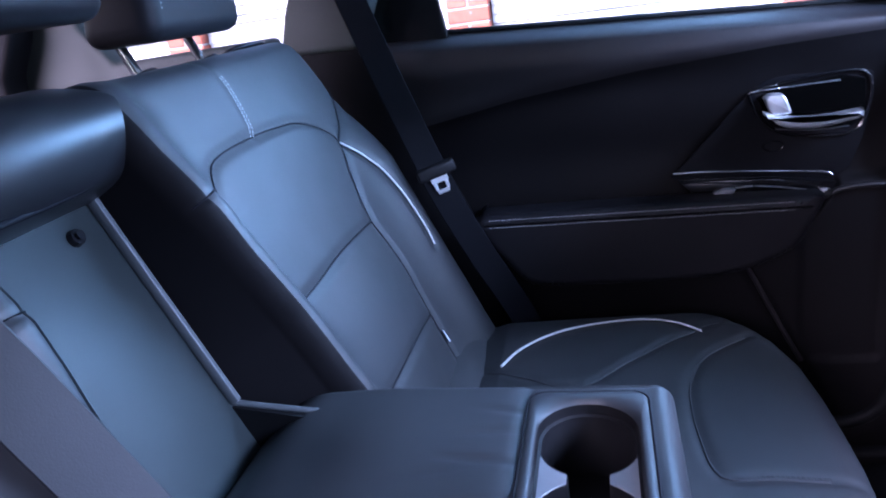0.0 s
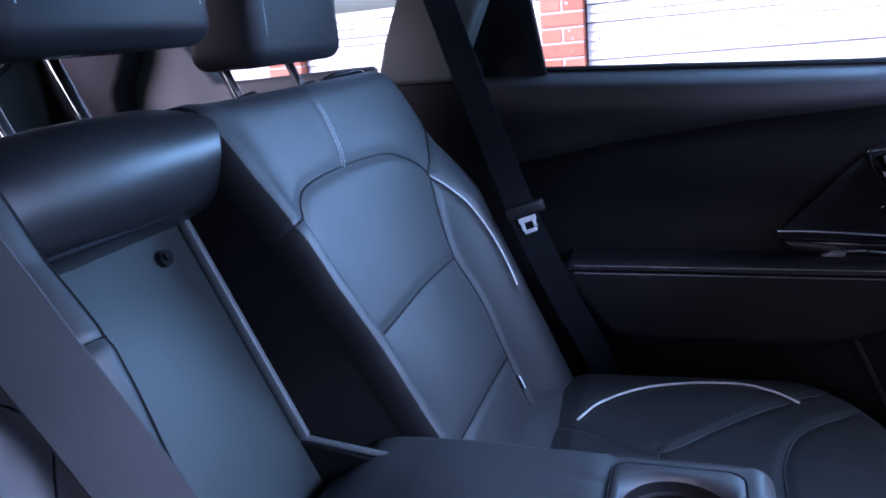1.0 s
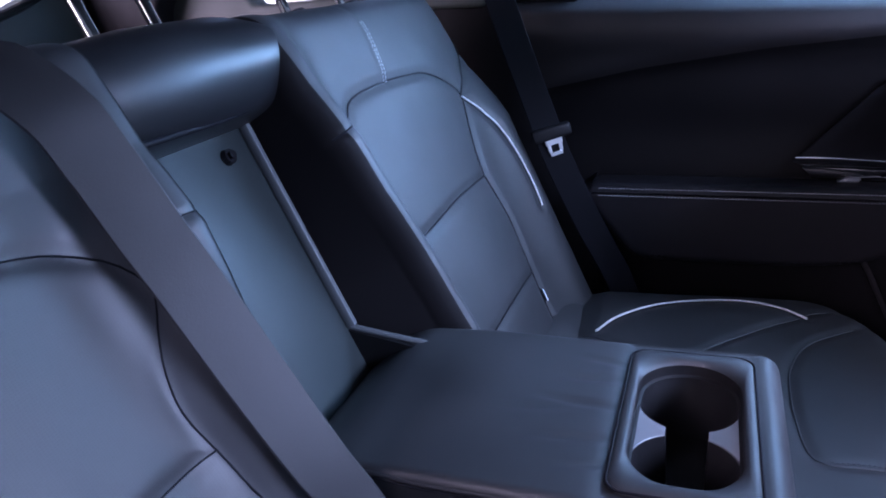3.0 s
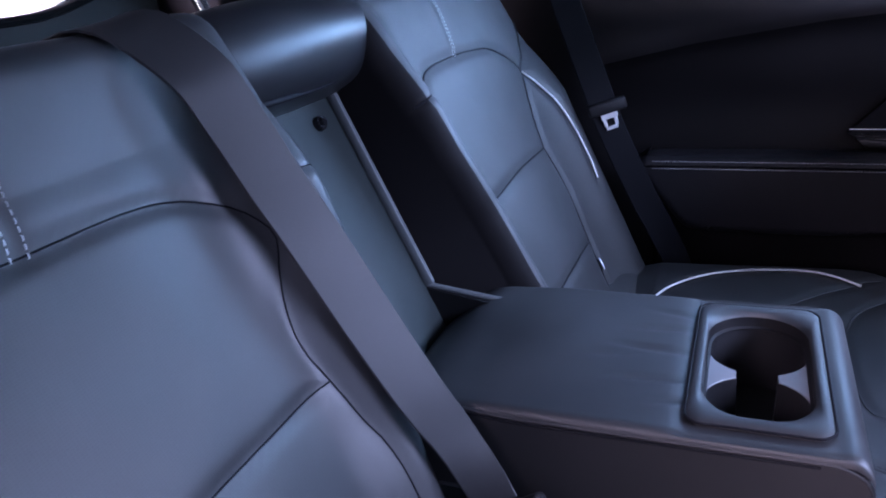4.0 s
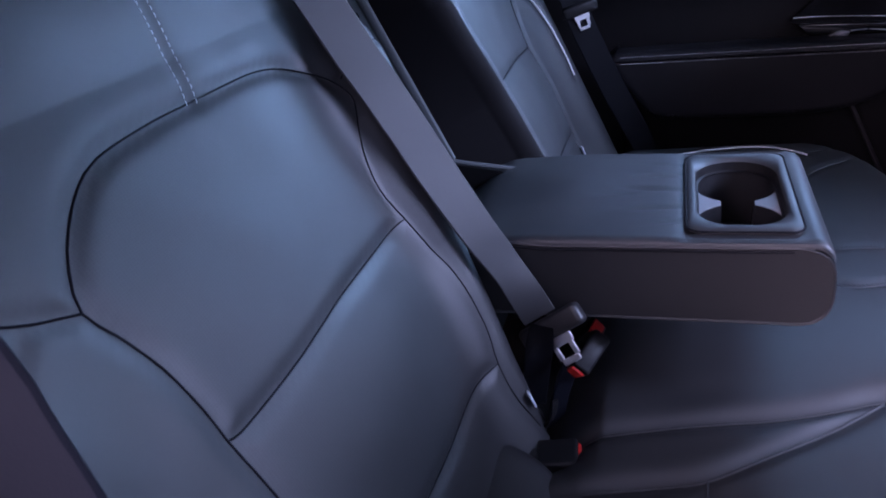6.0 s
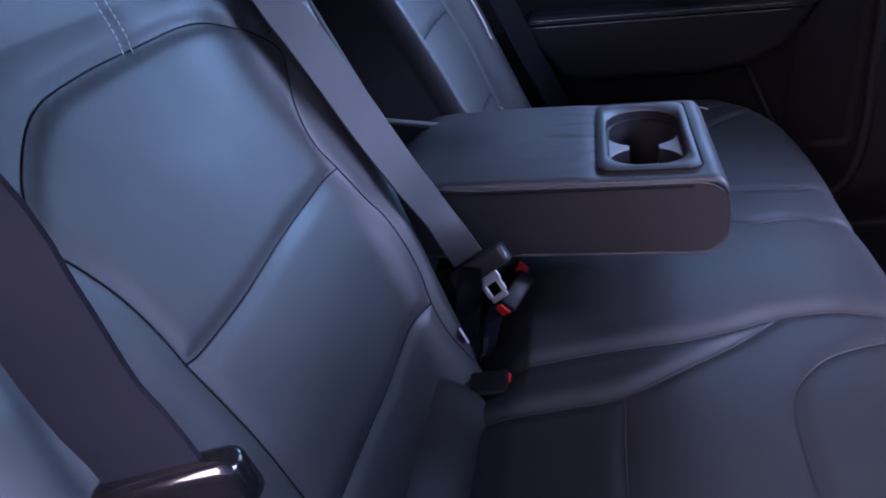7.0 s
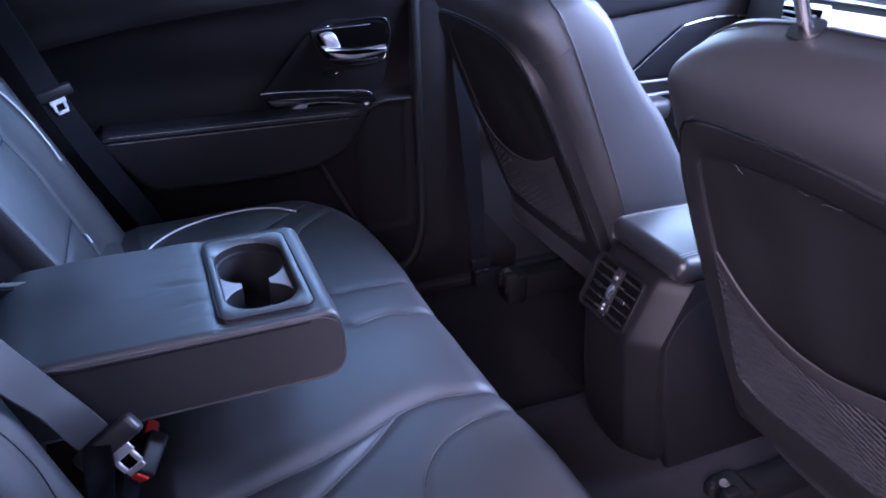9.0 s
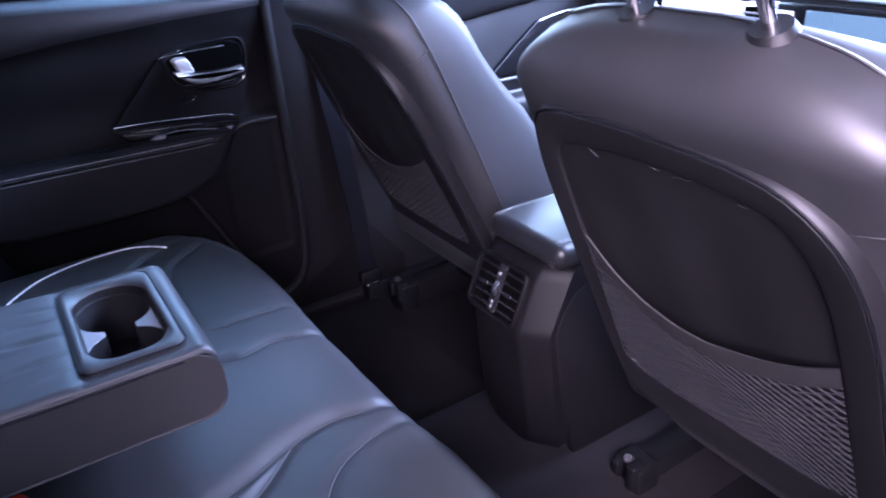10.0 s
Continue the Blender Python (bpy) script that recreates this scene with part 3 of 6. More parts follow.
# release lever let into the top of the far backrest
lever_base = part("release_bezel", prism(curve2([(-0.088, 0.505), (-0.082, 0.585), (-0.070, 0.600), (-0.048, 0.598), (-0.038, 0.585), (-0.044, 0.520), (-0.060, 0.500), (-0.080, 0.497)], 0.008), "z", 0.300, 0.311, 0.004, 3), PIANO, rear_seat, "gloss black bezel of the release lever")
lever_base.data.transform(SEAT)
release = part("release_lever", prism(curve2([(-0.080, 0.520), (-0.076, 0.580), (-0.064, 0.588), (-0.050, 0.582), (-0.052, 0.525), (-0.066, 0.513)], 0.008), "z", 0.311, 0.317, 0.003, 3), PLASTIC, lever_base, "black release lever")
release.data.transform(SEAT)

# the centre of the backrest: padded roll, slot for the armrest and its back panel
def lofted(profile, y0, y1, r, m):
    """A profile of (out, up) pairs run across the seat, with rounded ends."""
    pn, pu = sum(p for p, q in profile) / len(profile), sum(q for p, q in profile) / len(profile)
    half = 0.04
    bm = bmesh.new()
    loops = []
    steps = [r * (1 - math.cos(i * math.pi / 16)) for i in range(9)]
    for y, d in [(y0 + e, e) for e in steps] + [((y0 + y1) / 2, r)] + [(y1 - e, e) for e in steps[::-1]]:
        f = 1 - (r - math.sqrt(max(0.0, r * r - (r - d) ** 2))) / half
        g = [1 - 0.30 * (max(0.0, q - 0.250) / 0.055) ** 1.5 - 0.14 * (max(0.0, 0.238 - q) / 0.035) ** 1.4 for p, q in profile]
        loops.append([bm.verts.new(m @ Vector((pn + (p - pn) * f - 0.03 * min(1.0, max(0.0, -y / 0.13)), y0 + (y - y0) * k_, pu + (q - pu) * f))) for (p, q), k_ in zip(profile, g)])
    k = len(profile)
    for a, b in zip(loops, loops[1:]):
        for i in range(k):
            bm.faces.new((a[i], a[(i + 1) % k], b[(i + 1) % k], b[i]))
    bm.faces.new(loops[0][::-1]), bm.faces.new(loops[-1])
    return bm


ROLL = [(v.x, v.y) for v in smooth_path([(-0.118, 0.225, 0), (-0.112, 0.288, 0), (-0.080, 0.304, 0), (-0.04, 0.305, 0), (-0.014, 0.294, 0), (0.002, 0.270, 0), (0.001, 0.240, 0), (-0.016, 0.214, 0), (-0.040, 0.203, 0), (-0.08, 0.202, 0)], 0.006, True)]
roll = lofted(ROLL, -0.145, 0.171, 0.028, SEAT @ Matrix.Translation((0.009, 0, 0.003)))
centre = part("center_roll", roll, ROLLHIDE, rear_seat, "padded black leather roll over the armrest slot")
part("slot_panel", box(-0.10, -0.062, -0.118, 0.0995, -0.24, 0.215, 0.003, 2, SEAT), PANEL, centre, "grey-green hard plastic back panel")
part("slot_edge", box(-0.062, -0.050, 0.0925, 0.1000, -0.035, 0.214, 0.0025, 2, SEAT), EDGE, centre, "raised plastic edge strip")
part("roll_shadow_seam", tube([on_back(-0.115, 0.213, -0.02), on_back(0, 0.211, -0.02), on_back(0.096, 0.213, -0.02)], 0.003), SHADETHREAD, centre)
ring = bmesh.new()
bmesh.ops.create_cone(ring, cap_ends=True, segments=24, radius1=0.0085, radius2=0.0075, depth=0.006, matrix=SEAT @ Matrix.Translation((-0.059, 0.0555, 0.181)) @ pose(0, 0, 0, 0, 90, 0))
bmesh.ops.create_cone(ring, cap_ends=True, segments=24, radius1=0.0045, radius2=0.0045, depth=0.004, matrix=SEAT @ Matrix.Translation((-0.0545, 0.0555, 0.1815)) @ pose(0, 0, 0, 0, 90, 0))
part("plug", ring, GLOSS, centre, "round black plug")
part("hinge_cover", joined(tube([(-0.060, 0.0985, 0.547), (-0.01, 0.101, 0.538), (0.056, 0.106, 0.5265)], 0.0035), tube([(-0.060, 0.0985, 0.547), (-0.04, 0.098, 0.515), (-0.015, 0.097, 0.475)], 0.003)), EDGE, centre, "raised edge of the hinge recess")
# No hollow here: a thin black slab paints the recess's shade
part("hinge_recess_shade", prism([(-0.062, 0.545), (0.058, 0.525), (0.066, 0.44), (-0.005, 0.44)], "y", 0.0935, 0.0985), RUBBER, centre, "flat dark sheet for the hinge recess's shade")

# ---- rear cushion ----
# seams of each half as (x, distance from the middle) pairs: far half, near half
C_MID = {1: curve2([(0.12, 0.185), (0.20, 0.172), (0.30, 0.157), (0.37, 0.147), (0.422, 0.140), (0.464, 0.128), (0.516, 0.138), (0.561, 0.124), (0.62, 0.122)]),
         -1: curve2([(0.12, 0.192), (0.168, 0.182), (0.227, 0.166), (0.29, 0.151), (0.345, 0.138), (0.40, 0.120), (0.45, 0.101), (0.51, 0.091), (0.56, 0.098), (0.63, 0.104)])}
C_WEDGE = {sd: curve2([(0.12, 0.272), (0.14, 0.266), (0.229, 0.242), (0.277, 0.228), (0.335, 0.191), (0.395, 0.148), (0.447, 0.104 + 0.03 * (sd > 0))]) for sd in (1, -1)}
C_CROSS = {sd: curve2([(0.277, 0.228), (0.274, 0.33), (0.278, 0.455)]) for sd in (1, -1)}
C_BOL = {sd: curve2([(0.12, 0.507), (0.20, 0.475), (0.28, 0.446), (0.355, 0.508), (0.41, 0.553), (0.451, 0.582), (0.475, 0.606), (0.52, 0.625)]) for sd in (1, -1)}
C_FRONT = {1: curve2([(0.64, 0.224), (0.575, 0.226), (0.50, 0.232), (0.455, 0.231), (0.437, 0.25), (0.429, 0.32), (0.428, 0.377), (0.433, 0.436), (0.46, 0.506), (0.525, 0.562), (0.575, 0.59)]),
           -1: curve2([(0.64, 0.140), (0.565, 0.146), (0.53, 0.152), (0.485, 0.172), (0.452, 0.206), (0.437, 0.24), (0.431, 0.29), (0.431, 0.425), (0.447, 0.475), (0.50, 0.54), (0.57, 0.585)])}
C_PIPE = curve2([(0.160, 0.505), (0.187, 0.552), (0.25, 0.597), (0.33, 0.624), (0.395, 0.625), (0.435, 0.609), (0.466, 0.583)])
FRONT_Y = [-0.69, -0.665, -0.63, -0.58, -0.5, -0.35, -0.22, -0.14, -0.07, 0, 0.1, 0.2, 0.28, 0.35, 0.42, 0.5, 0.58, 0.63, 0.665, 0.69]
FRONT_X = [0.455, 0.51, 0.56, 0.60, 0.622, 0.625, 0.623, 0.613, 0.605, 0.602, 0.602, 0.603, 0.606, 0.605, 0.602, 0.594, 0.572, 0.538, 0.49, 0.44]


def cushion_height(X, Y):
    A = np.abs(Y)
    base = 0.342 + 0.010 * np.clip((X - 0.1) / 0.4, 0, 1) - 0.02 * np.clip((0.16 - X) / 0.08, 0, 1)
    centre_bulge = 0.005 * np.exp(-(A / 0.09) ** 4)
    bol = 0.008 * np.exp(-((A - 0.60) / 0.05) ** 2) * np.clip((0.50 - X) / 0.12, 0, 1)
    dip = -0.010 * np.exp(-((A - 0.35) / 0.12) ** 2) * np.exp(-((X - 0.25) / 0.1) ** 2)
    far, near = (seg_distance(X, A, [C_MID[k], C_WEDGE[k], C_CROSS[k], C_BOL[k], C_FRONT[k], C_PIPE]) for k in (1, -1))
    wfar, wnear = (seg_distance(X, A, [C_WEDGE[k], C_MID[k]]) for k in (1, -1))
    d, dw = np.where(Y > 0, far, near), np.where(Y > 0, wfar, wnear)
    in_mid, in_wedge = ((A < np.where(Y > 0, *(np.interp(X, [p[0] for p in lines[k]], [p[1] for p in lines[k]]) for k in (1, -1)))) for lines in (C_MID, C_WEDGE))
    dm, dv = (np.where(Y > 0, *(seg_distance(X, A, [lines[k]]) for k in (1, -1))) for lines in (C_MID, C_WEDGE))
    step = 0.007 * in_mid * (1 - np.exp(-(dm / 0.017) ** 2)) + 0.006 * (in_wedge & ~in_mid & (X < 0.447)) * (1 - np.exp(-(np.minimum(dv, dm) / 0.015) ** 2))
    step = step * np.clip((0.585 - X) / 0.10, 0, 1)
    gap = -0.035 * np.clip((0.175 - X) / 0.06, 0, 1) * np.exp(-((A - 0.16) / 0.075) ** 4)
    puff = 0.0028 * (1 - np.exp(-(d / 0.009) ** 2)) - 0.002 * np.exp(-(dw / 0.010) ** 2)
    folds = 0.0022 * np.sin((A * 0.8 + X * 0.35) * 95) * np.exp(-((A - 0.165) / 0.05) ** 2) * np.exp(-((X - 0.30) / 0.10) ** 2)
    return base + centre_bulge + bol + dip + puff + folds + gap + step


cushion = part("cushion", box(0.12, 0.52, -0.62, 0.62, 0.015, 0.30, 0.02, 2), SOFT, rear_seat, "black leather bench cushion with sewn panels")
ys = spaced(1.38, 0.05, 0.0036) - 0.69
xs_unit = np.concatenate([np.linspace(0, 0.90, 150), 0.90 + 0.10 * np.sin(np.linspace(0, math.pi / 2, 14))[1:]])
xf = np.interp(ys, FRONT_Y, FRONT_X)
CX = 0.085 + (xf[:, None] - 0.085) * xs_unit[None, :]
CY = np.repeat(ys[:, None], len(xs_unit), 1)
CZ = cushion_height(CX, CY) - rounded(xf[:, None] - CX, 0.042) - rounded(0.69 - np.abs(CY), 0.05)
low = np.linspace(0, 1, 14)[1:]
front_x = xf[:, None] - 0.045 * low[None, :] ** 1.5
front_z = CZ[:, -1:] + (0.07 - CZ[:, -1:]) * low[None, :]
CX, CY, CZ = np.concatenate([CX, front_x], 1), np.concatenate([CY, np.repeat(ys[:, None], len(low), 1)], 1), np.concatenate([CZ, front_z], 1)
CX = np.concatenate([CX[:1], CX, CX[-1:]], 0)
CY = np.concatenate([CY[:1] + 0.004, CY, CY[-1:] - 0.004], 0)
CZ = np.concatenate([np.full_like(CZ[:1], 0.06), CZ, np.full_like(CZ[:1], 0.06)], 0)
mx, my = (CX[:-1, :-1] + CX[1:, 1:]) / 2, (CY[:-1, :-1] + CY[1:, 1:]) / 2
ay = np.abs(my)
def two_halves(lines):
    """Where a seam runs at each x, taken from the half that each place lies in."""
    return np.where(my > 0, *(np.interp(mx, [p[0] for p in lines[k]], [p[1] for p in lines[k]]) for k in (1, -1)))


mid_edge, wedge_edge, bol_edge = two_halves(C_MID), two_halves(C_WEDGE), two_halves(C_BOL)
in_front = np.where(my > 0, *(inside(mx, ay, C_FRONT[k] + [(0.9, 0.62), (0.9, C_FRONT[k][0][1])]) for k in (1, -1)))
sgn = np.where(my > 0, 0, 10)
keys = np.zeros(mx.shape, int)
out_side = ay > mid_edge
keys[out_side] = (1 + sgn)[out_side]
k = out_side & (ay < wedge_edge) & (mx < 0.47)
keys[k] = (2 + sgn)[k]
k = out_side & (ay >= wedge_edge) & (ay < bol_edge) & (mx < 0.279)
keys[k] = (3 + sgn)[k]
k = out_side & (ay >= bol_edge) & (mx < 0.5)
keys[k] = (4 + sgn)[k]
k = out_side & in_front
keys[k] = (5 + sgn)[k]
cn, cm = {0: "center_panel"}, {0: LEATHER}
for s in (0, 10):
    cn.update({1 + s: "thigh_panel", 2 + s: "inner_wedge", 3 + s: "seat_insert", 4 + s: "side_bolster", 5 + s: "front_insert"})
    cm.update({1 + s: LEATHER, 2 + s: LEATHER, 3 + s: PERF, 4 + s: LEATHER, 5 + s: LEATHER})
sheet_parts(CX, CY, CZ, keys, cn, cm, cushion)
for sd in (1, -1):
    for line in (C_MID[sd], C_WEDGE[sd], C_CROSS[sd], C_BOL[sd], C_FRONT[sd]):
        pts = [Vector((x, sd * y, float(cushion_height(np.array([x]), np.array([sd * y]))[0]) + 0.0002)) for x, y in line if 0.13 < x < 0.556 - max(0, y - 0.5) * 0.5]
        part("seam", sweep(pts, circle(0.0013, 6), (0, 0, 1)), LEATHER, cushion)
    pts = [Vector((x, sd * y, float(cushion_height(np.array([x]), np.array([sd * y]))[0]) + 0.0035)) for x, y in C_PIPE]
    part("piping", sweep(pts, circle(0.0019, 8), (0, 0, 1)), PIPING, cushion, "white leather piping")
    for line, a, b in ((C_FRONT[sd], 0.44, 0.56), (C_MID[sd], 0.42, 0.56)):
        pts = [Vector((x, sd * (y + 0.004), float(cushion_height(np.array([x]), np.array([sd * (y + 0.004)]))[0]) + 0.0004)) for x, y in line if a < x < b and y < 0.235]
        part("stitching", stitches(pts, (0, 0, 1), gap=0.0052), SHADETHREAD, cushion)

# padded corner between backrest and cushion, on each side
PAD = curve2([(0.046, 0.285), (0.040, 0.330), (0.052, 0.366), (0.080, 0.371), (0.108, 0.360), (0.131, 0.338), (0.146, 0.306), (0.148, 0.285)], 0.006)
for sd in (1, -1):
    pad = bmesh.new()
    loops = []
    for y, f in ((0.222, 0.72), (0.2235, 0.84), (0.228, 0.93), (0.236, 0.98), (0.248, 1.0), (0.40, 1.0), (0.62, 1.0)):
        loops.append([pad.verts.new((0.09 + (p - 0.09) * f, sd * y, 0.285 + (q - 0.285) * f)) for p, q in PAD])
    for lo_, hi_ in zip(loops, loops[1:]):
        for i in range(len(lo_) - 1):
            pad.faces.new((lo_[i], lo_[i + 1], hi_[i + 1], hi_[i]))
    pad.faces.new(loops[0])
    bmesh.ops.recalc_face_normals(pad, faces=pad.faces)
    part("corner_pad", pad, LEATHER, rear_seat)

# ---- folding armrest ----
AX0, AX1, AY0, AY1, ATOP, ABOT = -0.045, 0.388, -0.106, 0.141, 0.5345, 0.4425
ax = spaced(AX1 - AX0, 0.02, 0.0042) + AX0
ayy = spaced(AY1 - AY0, 0.014, 0.0042) + AY0
GX, GY = np.meshgrid(ax, ayy, indexing='ij')
wr = np.zeros_like(GX)
for cx, cy, ang, L, W, dep in ((0.222, -0.03, 8, 0.035, 0.004, 0.0024), (0.215, 0.022, -4, 0.032, 0.0045, 0.0030), (0.225, 0.062, 6, 0.026, 0.004, 0.0022), (0.235, 0.095, -10, 0.022, 0.004, 0.0016), (0.185, 0.005, 14, 0.03, 0.006, 0.0016), (0.238, -0.062, 16, 0.02, 0.004, 0.0018)):
    a = radians(ang)
    p, q = (GX - cx) * math.cos(a) + (GY - cy) * math.sin(a), -(GX - cx) * math.sin(a) + (GY - cy) * math.cos(a)
    wr -= 1.05 * dep * np.exp(-(p / L) ** 2 - (q / W) ** 2)
wr += 0.0045 * np.exp(-((GX - 0.13) / 0.05) ** 2) * np.exp(-((GY - 0.04) / 0.08) ** 2) - 0.002 * np.exp(-((GX - 0.06) / 0.03) ** 2)
sink = 0.003 * np.exp(-np.maximum(np.abs(GX - 0.31) - 0.056, 0) / 0.008) * (np.abs(GY - 0.017) < 0.12)
GZ = ATOP + wr - sink - rounded(np.minimum(GY - AY0, AY1 - GY), 0.009) - rounded(AX1 - GX, 0.02) - 0.06 * np.clip((0.06 - GX) / 0.1, 0, 1) ** 2
tk = np.where((np.abs((GX[:-1, :-1] + GX[1:, 1:]) / 2 - 0.3095) < 0.0475) & (np.abs((GY[:-1, :-1] + GY[1:, 1:]) / 2 - 0.0175) < 0.096), 9, 0)
rest = sheet_parts(GX, GY, GZ, tk, {0: "armrest"}, {0: LEATHER}, rear_seat, {0: "black leather armrest folded down with two cup holders"})[0]
side_profile = curve2([(AX0, ABOT + 0.004), (0.20, ABOT + 0.001), (0.358, ABOT), (0.374, ABOT + 0.004), (0.384, ABOT + 0.014), (AX1, ABOT + 0.03), (AX1 + 0.0005, 0.49), (0.3865, 0.508), (0.379, 0.5195), (0.364, 0.5245), (0.33, 0.525), (0.15, 0.525), (0.06, 0.5245), (0.0, 0.508), (AX0, 0.47)], 0.006)
for y0, y1 in ((AY0 + 0.0005, AY0 + 0.012), (AY1 - 0.012, AY1 - 0.0005)):
    part("side_panel", prism(side_profile, "y", y0, y1, 0.0), LEATHER, rest)
part("front_panel", box(0.372, 0.3875, AY0 + 0.010, AY1 - 0.010, ABOT + 0.014, 0.506, 0.006, 3), LEATHER, rest)
part("base_panel", box(AX0, 0.372, AY0 + 0.010, AY1 - 0.010, ABOT + 0.001, ABOT + 0.009, 0.002, 1), PLASTIC, rest)
for yy in (AY0 + 0.0012, AY1 - 0.0012):
    topline = [(x, yy, 0.5255 - 0.06 * max(0, (0.06 - x) / 0.1) ** 2) for x in (-0.03, 0.05, 0.12, 0.2, 0.3)] + [(0.352, yy, 0.5258), (0.368, yy, 0.5238), (0.381, yy, 0.516), (0.3875, yy, 0.503), (0.389, yy, 0.485), (0.3885, yy, 0.468), (0.384, yy, ABOT + 0.012), (0.373, yy, ABOT + 0.002), (0.355, yy, ABOT - 0.0005), (0.33, yy, ABOT)] + [(x, yy, ABOT) for x in (0.25, 0.12, 0.0)]
    # Dark cord that paints the shadow line beneath the piping
    part("seam_shadow", tube([(x, yy + (0.0009 if yy > 0 else -0.0009), z - 0.0036) for x, yy, z in topline[:6]], 0.0013, 0.008, (0, 1, 0), 6), SHADETHREAD, rest, "dark cord standing in for the shadow under the seam")
    part("seam_piping", tube(topline, 0.0019, 0.008, (0, 1, 0), 8), LEATHER, rest, "raised leather seam")


def stadium(hx, hy, r, n=10, cx=0.3095, cy=0.0175):
    pts = []
    for qx, qy, a0 in ((1, 1, 0), (-1, 1, 90), (-1, -1, 180), (1, -1, 270)):
        for i in range(n):
            a = radians(a0 + 90 * i / (n - 1))
            pts.append((cx + qx * (hx - r) + r * math.cos(a), cy + qy * (hy - r) + r * math.sin(a)))
    return pts


def rings(bm, loops, cap=False):
    vs = [[bm.verts.new((x, y, z)) for x, y in loop] for loop, z in loops]
    for a, b in zip(vs, vs[1:]):
        for i in range(len(a)):
            bm.faces.new((a[i], a[(i + 1) % len(a)], b[(i + 1) % len(b)], b[i]))
    if cap:
        bm.faces.new(vs[-1])
    return bm


tray = bmesh.new()
Z = ATOP
rings(tray, [(stadium(0.0535, 0.1045, 0.014), Z - 0.010), (stadium(0.0535, 0.1045, 0.014), Z + 0.0004), (stadium(0.0515, 0.1025, 0.013), Z + 0.0022), (stadium(0.0465, 0.0935, 0.02), Z + 0.0022), (stadium(0.0445, 0.091, 0.036), Z + 0.0008), (stadium(0.0436, 0.0895, 0.0425), Z - 0.003)])
part("cup_tray", tray, LEATHER, rest, "soft black cup holder surround")
rim = rings(bmesh.new(), [(stadium(0.0436, 0.0895, 0.0425), Z - 0.003), (stadium(0.0430, 0.0888, 0.0428), Z - 0.0125), (stadium(0.0405, 0.0863, 0.0404), Z - 0.0145)])
part("tray_groove", sweep([Vector((x, y, Z + 0.0002)) for x, y in stadium(0.0546, 0.1056, 0.0146)], circle(0.0012, 6), (0, 0, 1), True), SHADETHREAD, rest, "dark seam round the cup tray")
part("cup_rim", rim, SOFT, rest, "matt black inner rim")
# the well: two cups joined by a neck, with a silver web on each side of it
R, CC, NECK = 0.0425, 0.046, 0.017
well_half = []
a_end = math.acos(NECK / R)
for i in range(25):
    a = -a_end + (math.pi + 2 * a_end) * i / 24
    well_half.append((R * math.cos(a), CC + R * math.sin(a)))
well = [(0.3095 + x, 0.0175 + y) for x, y in well_half] + [(0.3095 - x, 0.0175 - y) for x, y in well_half]
cups = bmesh.new()
rings(cups, [(well, Z - 0.0164), (well, Z - 0.02), ([((x - 0.3095) * 0.9 + 0.3095, (y - 0.0175) * 0.95 + 0.0175) for x, y in well], Z - 0.078)], True)
part("cup_well", cups, PLASTIC, rest, "deep black cup well")
for sx in (1, -1):
    arc1 = [(sx * (R + 0.0008) * math.cos(a), CC + (R + 0.0008) * math.sin(a)) for a in np.linspace(0.0, -a_end, 10)]
    arc2 = [(x, -y) for x, y in arc1[::-1]]
    w = [(0.3095 + x, 0.0175 + y) for x, y in arc1 + arc2]
    part("web", prism(w, "z", Z - 0.032, Z - 0.0162, 0.0006, 1), WEBPLATE, rest, "silver web between the cups", smooth=False)

# ---- headrests of the rear seat ----
def headrest(label, y, x, z, width, height, posts, depth=0.098):
    """An upright padded headrest whose front lower edge lies at x, z."""
    b = box(x - depth, x, y - width / 2, y + width / 2, z, z + height, 0.021, 5)
    for v in b.verts:                       # padded faces swell a little, the back tapers upwards
        f, g = (v.co.z - z) / height, (v.co.y - y) / (width / 2)
        v.co.x += 0.004 * (1 - g * g) if v.co.x > x - depth / 2 else 0.030 * f
        v.co.z -= 0.004 * g * g * f
    h = part("headrest", b, DOORHIDE, rear_seat, label)
    for s in (-1, 1):
        line = [Vector((x + 0.0016 - (0.014 if t in (0, 1) else 0.002 if t in (0.12, 0.88) else 0), y + s * (width / 2 - 0.024), z + 0.003 + t * (height - 0.008))) for t in (0, 0.12, 0.5, 0.88, 1)]
        part("stitching", stitches(smooth_path(line, 0.02), (1, 0, 0), r=0.0006), THREAD, h, "pale seam stitching")
        py = y + s * posts / 2
        part("post", bar(on_back(py, 0.27, -0.062), on_back(py, 0.385, -0.061), 0.0062, 16), CHROME, h, "chrome post")
        c = bmesh.new()
        bmesh.ops.create_cone(c, cap_ends=True, segments=24, radius1=0.024, radius2=0.019, depth=0.008, matrix=Matrix.Translation(on_back(py, 0.3045, -0.060)) @ SEAT.to_3x3().to_4x4())
        part("collar", c, PLASTIC, h, "black plastic guide")
    return h


headrest("black leather outer headrest set low above the backrest", 0.361, -0.121, 0.894, 0.215, 0.15, 0.146)
headrest("black leather outer headrest set low above the backrest", -0.361, -0.121, 0.894, 0.215, 0.15, 0.146)
headrest("black leather centre headrest raised on chrome posts", 0.018, -0.081, 0.922, 0.236, 0.14, 0.08, 0.134)

# ---- belts and buckles ----
belt = thing("seat_belt", "dark grey centre belt draped over the backrest, tongue hanging loose", "seat belt", "seat belts", at=(0.1, -0.16, 0.5))
